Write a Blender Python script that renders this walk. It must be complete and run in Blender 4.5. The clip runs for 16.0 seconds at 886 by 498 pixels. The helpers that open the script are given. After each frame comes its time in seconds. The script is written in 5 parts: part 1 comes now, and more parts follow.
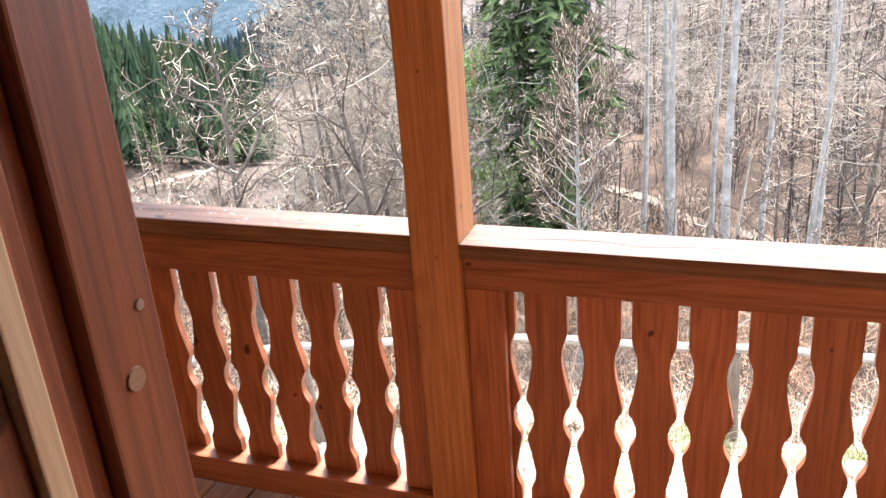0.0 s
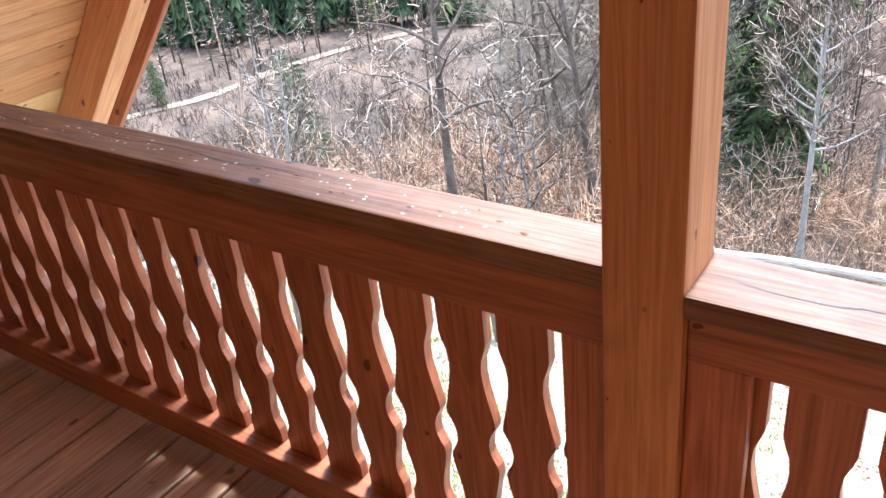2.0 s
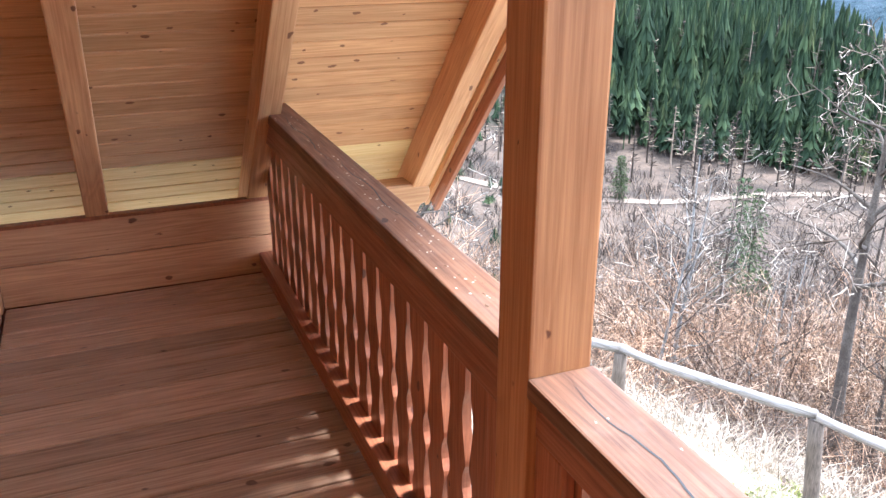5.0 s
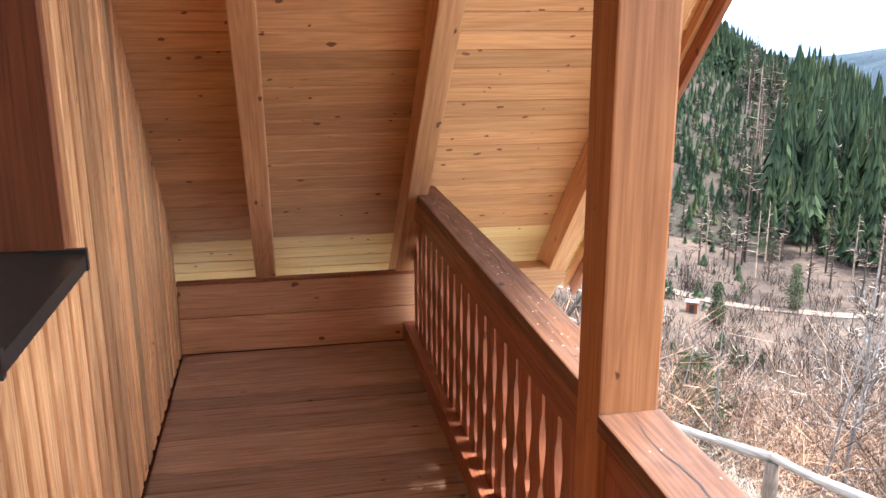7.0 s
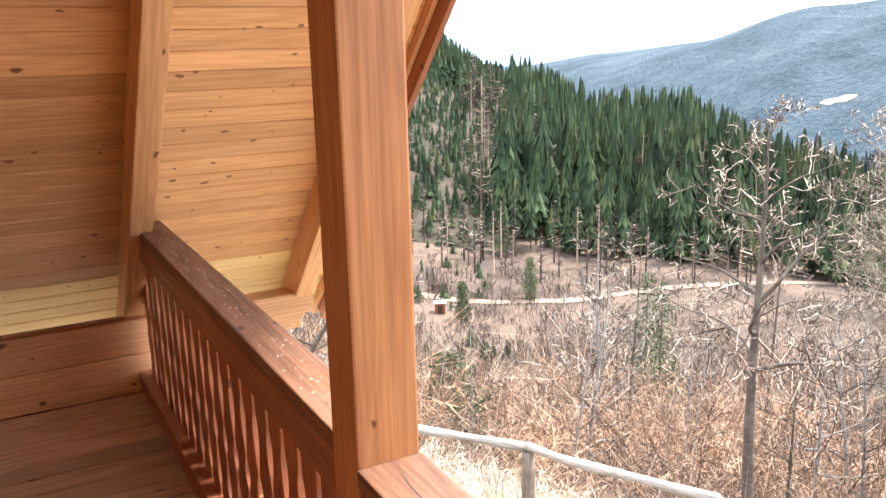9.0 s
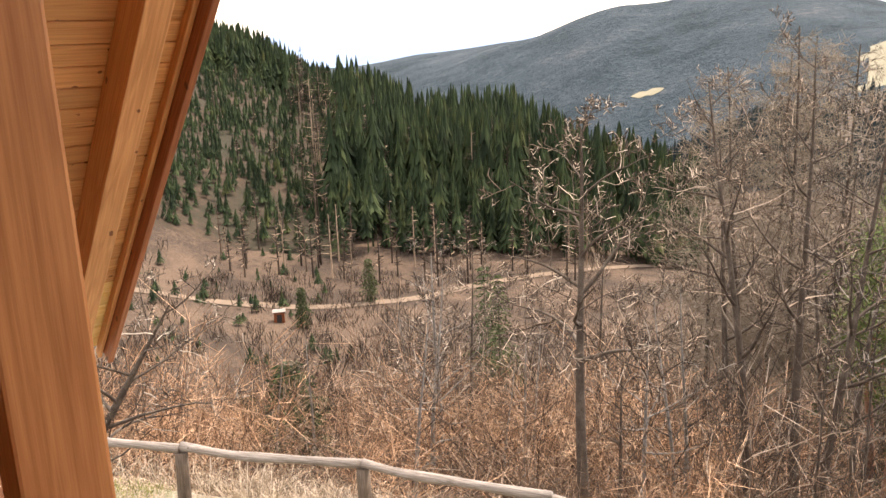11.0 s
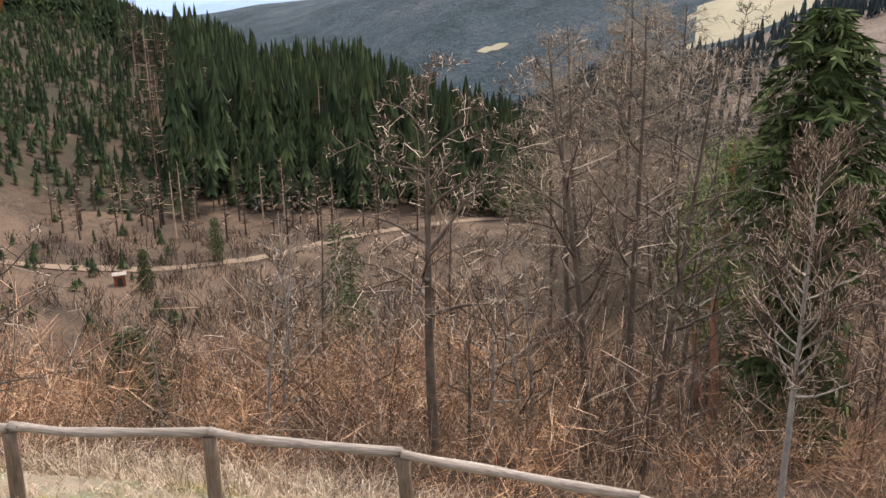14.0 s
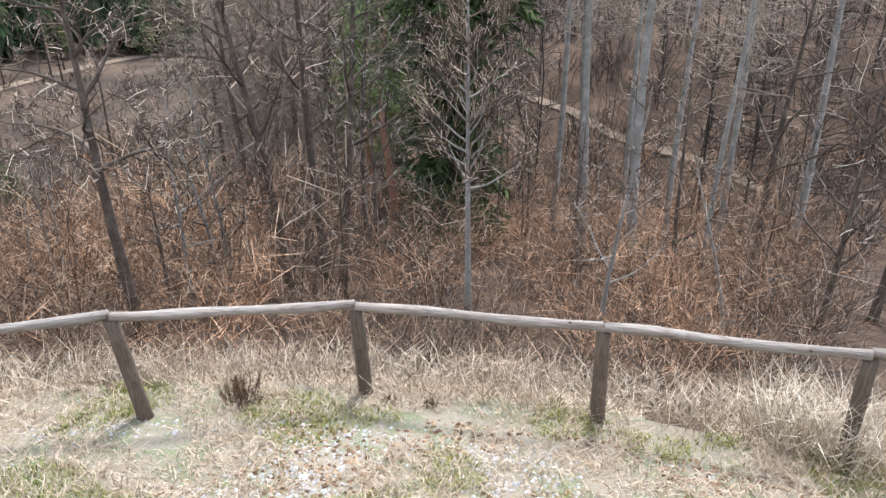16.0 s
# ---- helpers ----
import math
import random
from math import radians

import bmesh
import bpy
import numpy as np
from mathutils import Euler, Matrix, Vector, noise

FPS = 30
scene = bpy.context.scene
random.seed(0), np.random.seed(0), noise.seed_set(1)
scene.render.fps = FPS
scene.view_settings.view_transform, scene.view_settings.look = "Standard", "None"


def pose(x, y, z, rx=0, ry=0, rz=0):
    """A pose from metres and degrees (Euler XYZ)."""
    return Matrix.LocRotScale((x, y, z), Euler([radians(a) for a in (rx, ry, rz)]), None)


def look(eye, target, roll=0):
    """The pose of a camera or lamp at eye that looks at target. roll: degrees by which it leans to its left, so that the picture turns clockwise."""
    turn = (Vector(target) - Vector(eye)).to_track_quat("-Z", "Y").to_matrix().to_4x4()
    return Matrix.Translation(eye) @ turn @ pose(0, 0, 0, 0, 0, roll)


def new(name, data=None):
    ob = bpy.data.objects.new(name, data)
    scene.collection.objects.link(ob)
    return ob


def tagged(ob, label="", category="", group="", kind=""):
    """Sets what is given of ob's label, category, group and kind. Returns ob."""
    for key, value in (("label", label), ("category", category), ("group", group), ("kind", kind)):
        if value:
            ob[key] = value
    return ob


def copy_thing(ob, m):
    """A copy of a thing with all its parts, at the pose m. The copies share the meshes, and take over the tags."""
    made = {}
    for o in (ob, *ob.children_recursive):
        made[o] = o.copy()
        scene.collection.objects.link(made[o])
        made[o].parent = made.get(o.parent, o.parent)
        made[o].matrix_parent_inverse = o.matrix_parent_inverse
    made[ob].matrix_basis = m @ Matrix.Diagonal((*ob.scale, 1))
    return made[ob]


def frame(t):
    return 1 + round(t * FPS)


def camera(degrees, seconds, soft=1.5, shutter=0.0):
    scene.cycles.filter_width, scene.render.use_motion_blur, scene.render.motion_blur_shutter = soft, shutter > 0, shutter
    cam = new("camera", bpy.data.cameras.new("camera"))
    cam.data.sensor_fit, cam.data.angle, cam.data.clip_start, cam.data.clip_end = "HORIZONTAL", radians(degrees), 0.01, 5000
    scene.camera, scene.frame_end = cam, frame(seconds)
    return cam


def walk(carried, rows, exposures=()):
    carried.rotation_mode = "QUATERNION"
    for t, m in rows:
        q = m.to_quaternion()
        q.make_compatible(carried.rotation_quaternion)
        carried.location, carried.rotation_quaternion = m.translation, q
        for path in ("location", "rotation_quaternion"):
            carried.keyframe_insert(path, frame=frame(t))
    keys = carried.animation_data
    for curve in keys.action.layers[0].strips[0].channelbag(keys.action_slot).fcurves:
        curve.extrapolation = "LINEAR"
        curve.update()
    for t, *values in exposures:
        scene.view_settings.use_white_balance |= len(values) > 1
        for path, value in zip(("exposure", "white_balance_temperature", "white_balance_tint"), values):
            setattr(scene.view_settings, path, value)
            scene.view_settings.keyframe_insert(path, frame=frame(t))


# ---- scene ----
cam = camera(55.4, 16.0)
EXPOSURES = [(0, 3.1, 5900, 10), (0.5, 3.0, 5800, 10), (1.5, 2.85, 5500, 10), (2.5, 2.8, 5250, 9), (3.5, 2.6, 5350, 9), (5, 2.9, 5200, 9), (7.5, 2.7, 5850, 13), (8.5, 3.15, 5300, 10), (9.5, 2.4, 7300, 16), (12, 1.5, 7700, 19), (13, 1.15, 7600, 19), (14.5, 1.25, 6900, 16), (15, 1.6, 6900, 15), (15.5, 1.85, 6400, 11), (16, 1.45, 5900, 10)]
PATH = [
    (0, (0.719, -1.791, 1.672), (0.050, -0.067, 0.912), -4.4),
    (0.5, (0.572, -1.593, 1.671), (-0.192, 0.086, 0.896), -4.2),
    (1, (0.442, -1.466, 1.653), (-0.350, 0.183, 0.845), -2.8),
    (1.5, (0.374, -1.317, 1.616), (-0.639, 0.140, 0.693), -5.3),
    (2, (0.400, -1.000, 1.599), (-0.647, 0.381, 0.602), -6.9),
    (2.5, (0.365, -0.824, 1.534), (-0.621, 0.596, 0.527), -2.9),
    (3, (0.425, -0.676, 1.546), (-0.640, 0.711, 0.577), 0.8),
    (3.5, (0.676, -0.567, 1.570), (-0.695, 0.522, 0.603), -0.2),
    (4, (0.870, -0.584, 1.597), (-0.676, 0.315, 0.700), -2.2),
    (4.5, (1.074, -0.645, 1.627), (-0.561, 0.163, 0.806), -1.9),
    (5, (1.241, -0.65, 1.665), (-0.485, 0.059, 0.945), -0.0),
    (7.5, (1.582, -0.612, 1.667), (-0.333, -0.282, 1.197), -0.8),
    (8, (1.578, -0.621, 1.667), (-0.345, -0.303, 1.219), -1.3),
    (8.5, (1.533, -0.586, 1.664), (-0.333, -0.031, 1.206), -2.1),
    (9, (1.407, -0.536, 1.673), (-0.3, 0.39, 1.195), -1.4),
    (9.5, (1.287, -0.506, 1.688), (-0.26, 0.675, 1.228), -1.1),
    (11.8, (1.292, -0.131, 1.743), (-0.163, 1.142, 1.232), -2.6),
    (12, (1.298, -0.138, 1.751), (-0.137, 1.152, 1.224), -2.6),
    (12.5, (1.267, -0.159, 1.749), (-0.14, 1.139, 1.168), -2.1),
    (13, (1.285, -0.164, 1.759), (-0.101, 1.142, 1.149), -2.0),
    (13.5, (1.332, -0.194, 1.757), (0.001, 1.171, 1.153), -1.7),
    (14, (1.307, -0.143, 1.757), (0.082, 1.321, 1.159), -0.7),
    (14.5, (1.302, -0.154, 1.742), (0.26, 1.441, 1.134), 0.3),
    (15, (1.207, -0.209, 1.751), (0.392, 1.498, 1.102), 0.8),
    (15.5, (1.123, -0.293, 1.733), (0.507, 1.446, 0.962), 0.4),
    (16, (1.113, -0.247, 1.730), (0.624, 1.427, 0.750), -0.7),
]
walk(cam, [(t, look(e, g, r)) for t, e, g, r in PATH], EXPOSURES)

# ---------------------------------------------------------------- light
world = bpy.data.worlds.new("sky_world")
world.use_nodes = True
scene.world = world
_wn = world.node_tree
_bg = _wn.nodes["Background"]
_sky = _wn.nodes.new("ShaderNodeTexSky")
_sky.sky_type = 'NISHITA'
_sky.sun_disc = False
SUN_EL, SUN_AZ = radians(61), radians(0)      # azimuth from +y towards +x
_sky.sun_elevation, _sky.sun_rotation = SUN_EL, SUN_AZ
_sky.air_density, _sky.dust_density = 1.0, 1.2
# broken white cloud over the blue
_tc = _wn.nodes.new("ShaderNodeTexCoord")
_mp = _wn.nodes.new("ShaderNodeMapping")
_mp.inputs["Scale"].default_value = (1.0, 1.0, 3.0)
_cl = _wn.nodes.new("ShaderNodeTexNoise")
_cl.inputs["Scale"].default_value, _cl.inputs["Detail"].default_value, _cl.inputs["Roughness"].default_value = 2.6, 7.0, 0.6
_cr = _wn.nodes.new("ShaderNodeValToRGB")
_cr.color_ramp.elements[0].position, _cr.color_ramp.elements[1].position = 0.36, 0.58
_mx = _wn.nodes.new("ShaderNodeMix")
_mx.data_type = 'RGBA'
_mx.inputs[7].default_value = (6.4, 6.5, 6.7, 1)
_wn.links.new(_tc.outputs["Generated"], _mp.inputs[0])
_wn.links.new(_mp.outputs[0], _cl.inputs["Vector"])
_wn.links.new(_cl.outputs[0], _cr.inputs[0])
_wn.links.new(_cr.outputs[0], _mx.inputs[0])
_wn.links.new(_sky.outputs[0], _mx.inputs[6])
_wn.links.new(_mx.outputs[2], _bg.inputs[0])
_bg.inputs[1].default_value = 0.15
_sun = bpy.data.lights.new("sun", 'SUN')
_sun.energy, _sun.angle, _sun.color = 2.2, radians(9), (1.0, 0.95, 0.88)
sun = new("sun", _sun)
_d = Vector((math.cos(SUN_EL) * math.sin(SUN_AZ), math.cos(SUN_EL) * math.cos(SUN_AZ), math.sin(SUN_EL)))
sun.matrix_world = look(_d * 50, (0, 0, 0))


# ---------------------------------------------------------------- materials
def nodes_of(name):
    m = bpy.data.materials.new(name)
    m.use_nodes = True
    t = m.node_tree
    return m, t, t.nodes["Principled BSDF"]


def add(t, kind, **values):
    n = t.nodes.new(kind)
    for k, v in values.items():
        if k == "op":
            n.operation = v
        elif k == "blend":
            n.blend_type, n.data_type = v, 'RGBA'
        elif k in n.inputs:
            n.inputs[k].default_value = v
    return n


def ramp(t, fac, *stops):
    r = t.nodes.new("ShaderNodeValToRGB")
    e = r.color_ramp.elements
    while len(e) < len(stops):
        e.new(0.5)
    for el, (p, c) in zip(e, stops):
        el.position = p
        el.color = (*c, 1) if len(c) == 3 else c
    t.links.new(fac, r.inputs[0])
    return r.outputs[0]


def mixed(t, blend, fac, a, b):
    n = t.nodes.new("ShaderNodeMix")
    n.data_type, n.blend_type = 'RGBA', blend
    for sock, v in ((n.inputs[0], fac), (n.inputs[6], a), (n.inputs[7], b)):
        if hasattr(v, "is_output"):
            t.links.new(v, sock)
        elif isinstance(v, (int, float)):
            sock.default_value = v
        else:
            sock.default_value = (*v, 1)
    return n.outputs[2]


def mathn(t, op, a, b=0.0):
    n = t.nodes.new("ShaderNodeMath")
    n.operation = op
    for sock, v in ((n.inputs[0], a), (n.inputs[1], b)):
        if hasattr(v, "is_output"):
            t.links.new(v, sock)
        else:
            sock.default_value = v
    return n.outputs[0]


def wood(name, dark, light, axis="x", rough=0.5, knots=0.35, knot_size=1.0, wear=0.0, island=False, coat=0.0, vary=0.22, spec=0.35):
    """Softwood boards: grain along one axis of the object, growth bands, knots, fine relief."""
    m, t, p = nodes_of(name)
    L = t.links.new
    tc = t.nodes.new("ShaderNodeTexCoord")
    if island:
        rnd = t.nodes.new("ShaderNodeNewGeometry").outputs["Random Per Island"]
    else:
        rnd = t.nodes.new("ShaderNodeObjectInfo").outputs["Random"]
    shift = t.nodes.new("ShaderNodeVectorMath")
    shift.operation = 'MULTIPLY_ADD'
    comb = t.nodes.new("ShaderNodeCombineXYZ")
    for i in range(3):
        L(rnd, comb.inputs[i])
    L(comb.outputs[0], shift.inputs[0])
    shift.inputs[1].default_value = (37.0, 53.0, 29.0)
    L(tc.outputs["Object"], shift.inputs[2])

    def scaled(along, cross):
        mp = t.nodes.new("ShaderNodeMapping")
        s = [cross, cross, cross]
        s["xyz".index(axis)] = along
        mp.inputs["Scale"].default_value = s
        L(shift.outputs[0], mp.inputs[0])
        return mp.outputs[0]

    fine = add(t, "ShaderNodeTexNoise", Scale=1.0, Detail=5.0, Roughness=0.65)
    L(scaled(3.0, 110.0), fine.inputs["Vector"])
    band = add(t, "ShaderNodeTexNoise", Scale=1.0, Detail=2.0, Distortion=0.8)
    L(scaled(0.8, 11.0), band.inputs["Vector"])
    stripes = mathn(t, 'SINE', mathn(t, 'MULTIPLY', band.outputs[0], 55.0))
    broad = add(t, "ShaderNodeTexNoise", Scale=1.0, Detail=3.0)
    L(scaled(0.9, 3.0), broad.inputs["Vector"])
    vor = add(t, "ShaderNodeTexVoronoi", Scale=1.0, Randomness=1.0)
    kn = add(t, "ShaderNodeTexNoise", Scale=2.2, Detail=2.0)
    kv = scaled(8.0 / knot_size, 13.0 / knot_size)
    L(kv, kn.inputs["Vector"])
    ka = t.nodes.new("ShaderNodeVectorMath")
    ka.operation = 'MULTIPLY_ADD'
    L(kn.outputs["Color"], ka.inputs[0])
    ka.inputs[1].default_value = (0.35, 0.35, 0.35)
    L(kv, ka.inputs[2])
    L(ka.outputs[0], vor.inputs["Vector"])
    sep = t.nodes.new("ShaderNodeSeparateColor")
    L(vor.outputs["Color"], sep.inputs[0])
    pick = mathn(t, 'LESS_THAN', sep.outputs[0], knots)
    size = mathn(t, 'MULTIPLY_ADD', sep.outputs[1], 0.12)
    size.node.inputs[2].default_value = 0.06
    near = mathn(t, 'SUBTRACT', 1.0, mathn(t, 'DIVIDE', vor.outputs["Distance"], size))
    knot = mathn(t, 'MULTIPLY', mathn(t, 'MINIMUM', mathn(t, 'MAXIMUM', mathn(t, 'MULTIPLY', near, 4.0), 0.0), 1.0), pick)
    base = ramp(t, mathn(t, 'ADD', mathn(t, 'MULTIPLY', fine.outputs[0], 0.55), mathn(t, 'MULTIPLY', stripes, 0.04)), (0.12, dark), (0.38, light))
    tone = ramp(t, rnd, (0.0, (1 - vary,) * 3), (1.0, (1 + vary * 0.4,) * 3))
    base = mixed(t, 'MULTIPLY', 1.0, base, tone)
    base = mixed(t, 'MULTIPLY', 0.45, base, ramp(t, broad.outputs[0], (0.3, (0.62, 0.58, 0.55)), (0.65, (1, 1, 1))))
    base = mixed(t, 'MIX', mathn(t, 'MULTIPLY', knot, 0.92), base, (dark[0] * 0.32, dark[1] * 0.24, dark[2] * 0.20))
    if wear:
        w = add(t, "ShaderNodeTexNoise", Scale=5.0, Detail=6.0, Roughness=0.7)
        L(tc.outputs["Object"], w.inputs["Vector"])
        base = mixed(t, 'MIX', mathn(t, 'MULTIPLY', ramp(t, w.outputs[0], (0.45, (0, 0, 0)), (0.75, (1, 1, 1))), wear), base, (0.33, 0.25, 0.19))
    L(base, p.inputs["Base Color"])
    L(ramp(t, fine.outputs[0], (0.3, (rough + 0.12,) * 3), (0.7, (rough - 0.08,) * 3)), p.inputs["Roughness"])
    p.inputs["Specular IOR Level"].default_value = spec
    p.inputs["Coat Weight"].default_value = coat
    p.inputs["Coat Roughness"].default_value = 0.3
    bump = add(t, "ShaderNodeBump", Strength=0.25, Distance=0.002)
    L(mathn(t, 'ADD', fine.outputs[0], mathn(t, 'MULTIPLY', knot, -0.6)), bump.inputs["Height"])
    L(bump.outputs[0], p.inputs["Normal"])
    return m


def ground_like(name, stops, scale=1.0, rough=0.95, bump=0.4, fine_scale=14.0):
    """Earth, bark or stone: two scales of noise over a colour ramp."""
    m, t, p = nodes_of(name)
    L = t.links.new
    tc = t.nodes.new("ShaderNodeTexCoord")
    a = add(t, "ShaderNodeTexNoise", Scale=scale, Detail=6.0, Roughness=0.65)
    b = add(t, "ShaderNodeTexNoise", Scale=scale * fine_scale, Detail=5.0, Roughness=0.7)
    for n in (a, b):
        L(tc.outputs["Object"], n.inputs["Vector"])
    mix = mathn(t, 'ADD', mathn(t, 'MULTIPLY', a.outputs[0], 0.6), mathn(t, 'MULTIPLY', b.outputs[0], 0.4))
    L(ramp(t, mix, *stops), p.inputs["Base Color"])
    p.inputs["Roughness"].default_value = rough
    p.inputs["Specular IOR Level"].default_value = 0.2
    bp = add(t, "ShaderNodeBump", Strength=bump, Distance=0.05 / scale)
    L(b.outputs[0], bp.inputs["Height"])
    L(bp.outputs[0], p.inputs["Normal"])
    return m


def plain(name, col, rough=0.5, metal=0.0, amount=0.12, scale=30.0):
    m, t, p = nodes_of(name)
    n = add(t, "ShaderNodeTexNoise", Scale=scale, Detail=4.0)
    t.links.new(t.nodes.new("ShaderNodeTexCoord").outputs["Object"], n.inputs["Vector"])
    lo, hi = [c * (1 - amount) for c in col], [min(1, c * (1 + amount)) for c in col]
    t.links.new(ramp(t, n.outputs[0], (0.3, lo), (0.7, hi)), p.inputs["Base Color"])
    p.inputs["Roughness"].default_value, p.inputs["Metallic"].default_value = rough, metal
    return m


RAIL_X = wood("stained_rail_wood", (0.22, 0.067, 0.027), (0.44, 0.155, 0.066), "x", 0.42, 0.5)
RAIL_Z = wood("stained_slat_wood", (0.22, 0.067, 0.027), (0.44, 0.155, 0.066), "z", 0.42, 0.55)
CAP = wood("weathered_cap_wood", (0.085, 0.034, 0.016), (0.245, 0.105, 0.047), "x", 0.60, 0.4, wear=0.2, spec=0.42)
POST = wood("stained_post_wood", (0.34, 0.128, 0.045), (0.57, 0.265, 0.10), "z", 0.46, 0.42, 0.65)
RAFTER = wood("rafter_wood", (0.44, 0.20, 0.08), (0.66, 0.36, 0.16), "x", 0.5, 0.5)
BOARDS = wood("roof_board_wood", (0.54, 0.265, 0.10), (0.78, 0.44, 0.195), "y", 0.5, 0.95, 0.95, island=True, vary=0.2)
KNEE = wood("knee_wall_wood", (0.44, 0.185, 0.078), (0.69, 0.36, 0.165), "y", 0.5, 0.55, 1.2)
FLOOR = wood("floor_plank_wood", (0.28, 0.138, 0.068), (0.60, 0.345, 0.195), "y", 0.46, 0.35, wear=0.2, vary=0.32)
CLAD = wood("larch_cladding_wood", (0.44, 0.17, 0.055), (0.90, 0.50, 0.21), "z", 0.5, 0.2, vary=0.45)
# Set-back tongues: a darker wood, with the shade of the grooves painted in.
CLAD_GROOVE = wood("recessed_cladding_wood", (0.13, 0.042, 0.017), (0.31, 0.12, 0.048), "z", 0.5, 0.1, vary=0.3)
# Daylight entering at the open eave is painted into this paler board colour.
EAVE_LIT_BOARD = wood("unstained_eave_board_wood", (0.72, 0.50, 0.19), (0.92, 0.72, 0.35), "y", 0.55, 0.7, 0.7, island=True, vary=0.1)
JAMB = wood("door_frame_wood", (0.15, 0.042, 0.015), (0.30, 0.092, 0.034), "z", 0.42, 0.35)
PALE = wood("pale_spruce_wood", (0.55, 0.33, 0.16), (0.74, 0.50, 0.28), "z", 0.5, 0.1)
PURLIN = wood("purlin_wood", (0.38, 0.18, 0.07), (0.60, 0.33, 0.145), "y", 0.5, 0.4)
FENCE = wood("weathered_log_wood", (0.085, 0.068, 0.054), (0.40, 0.36, 0.315), "x", 0.8, 0.3, wear=0.2)
FENCE_Z = wood("weathered_fence_post_wood", (0.045, 0.033, 0.024), (0.17, 0.128, 0.092), "z", 0.85, 0.2, wear=0.2)
SILL_METAL = plain("dark_sheet_metal", (0.05, 0.05, 0.042), 0.4, 0.6)
DARK = plain("dark_gasket", (0.02, 0.018, 0.016), 0.6)
STEEL = plain("screw_steel", (0.45, 0.40, 0.33), 0.35, 1.0)
TILE = plain("roof_covering", (0.16, 0.07, 0.05), 0.8)
PLASTER = plain("room_plaster", (0.72, 0.68, 0.62), 0.9)
BRASS = plain("leaf_debris", (0.16, 0.09, 0.05), 0.9)
PALE_SPOT = plain("pale_droppings", (0.50, 0.42, 0.33), 0.9)


# ---------------------------------------------------------------- mesh helpers
def link(name, bm, mat, parent=None, label="", smooth=False):
    me = bpy.data.meshes.new(name)
    bm.to_mesh(me)
    bm.free()
    if mat:
        me.materials.append(mat)
    if smooth:
        for f in me.polygons:
            f.use_smooth = True
    ob = new(name, me)
    ob.parent = parent
    if label:
        ob["label"] = label
    return ob


part = link


def box(x0, x1, y0, y1, z0, z1, bevel=0.004, bm=None):
    bm = bm or bmesh.new()
    vs = [bm.verts.new(v) for v in ((x0, y0, z0), (x1, y0, z0), (x1, y1, z0), (x0, y1, z0), (x0, y0, z1), (x1, y0, z1), (x1, y1, z1), (x0, y1, z1))]
    fs = [bm.faces.new([vs[i] for i in f]) for f in ((3, 2, 1, 0), (4, 5, 6, 7), (0, 1, 5, 4), (1, 2, 6, 5), (2, 3, 7, 6), (3, 0, 4, 7))]
    if bevel:
        es = list({e for f in fs for e in f.edges})
        bmesh.ops.bevel(bm, geom=es, offset=bevel, segments=2, affect='EDGES', profile=0.6)
    return bm


def prism(outline, axis, a, b, bevel=0.0):
    """Extrudes a flat outline of (u, v) along an axis: 'y' takes (x, z), 'x' takes (y, z), 'z' takes (x, y)."""
    bm = bmesh.new()

    def put(u, v, w):
        return {"y": (u, w, v), "x": (w, u, v), "z": (u, v, w)}[axis]
    lo = [bm.verts.new(put(u, v, a)) for u, v in outline]
    hi = [bm.verts.new(put(u, v, b)) for u, v in outline]
    n = len(outline)
    bm.faces.new(lo)
    bm.faces.new(list(reversed(hi)))
    for i in range(n):
        bm.faces.new((lo[i], hi[i], hi[(i + 1) % n], lo[(i + 1) % n]))
    bmesh.ops.recalc_face_normals(bm, faces=bm.faces)
    if bevel:
        bmesh.ops.bevel(bm, geom=[e for e in bm.edges if e.calc_face_angle(0) > 0.8], offset=bevel, segments=1, affect='EDGES')
    return bm


def thing(name, label, category, at=(0, 0, 0), group="", kind=""):
    ob = new(name)
    ob.empty_display_size = 0.1
    ob.location = at
    return tagged(ob, label, category, group, kind)


# ---------------------------------------------------------------- balcony structure
SLOPE = math.tan(radians(46.5))
X_KNEE, Y_WALL, RAIL_H, PW = -2.80, -1.18, 0.90, 0.13
X_RIDGE = 1.2


def board_z(x):
    return 0.655 + SLOPE * (min(x, 2 * X_RIDGE - x) - X_KNEE)


# floor: carrier and planks
floor = thing("floor", "reddish-brown stained wooden balcony floor of grooved planks", "floor", kind="structure")
part("joist_deck", box(-2.90, 5.1, Y_WALL - 0.246, 0.16, -0.22, -0.034, 0.0), JAMB, floor)
_plank = link("plank", box(-0.066, 0.066, Y_WALL + 0.005, 0.15, -0.03, 0.0, 0.008), FLOOR, floor)
_plank.location = (X_KNEE + 0.07, 0, 0)
for i in range(1, 55):
    o = new("plank", _plank.data)
    o.parent = floor
    o.location = (X_KNEE + 0.07 + 0.141 * i, 0, random.uniform(-0.0012, 0.0012))

# knee wall under the eave
knee = thing("wall_knee", "low knee wall of two horizontal spruce boards under the roof slope", "wall", kind="structure")
part("board", box(X_KNEE - 0.03, X_KNEE, Y_WALL, 0.13, 0.002, 0.198), KNEE, knee)
part("board", box(X_KNEE - 0.03, X_KNEE, Y_WALL, 0.13, 0.201, 0.380), KNEE, knee)
part("top_plate", box(X_KNEE - 0.035, X_KNEE + 0.014, Y_WALL, 0.12, 0.382, 0.400), JAMB, knee)
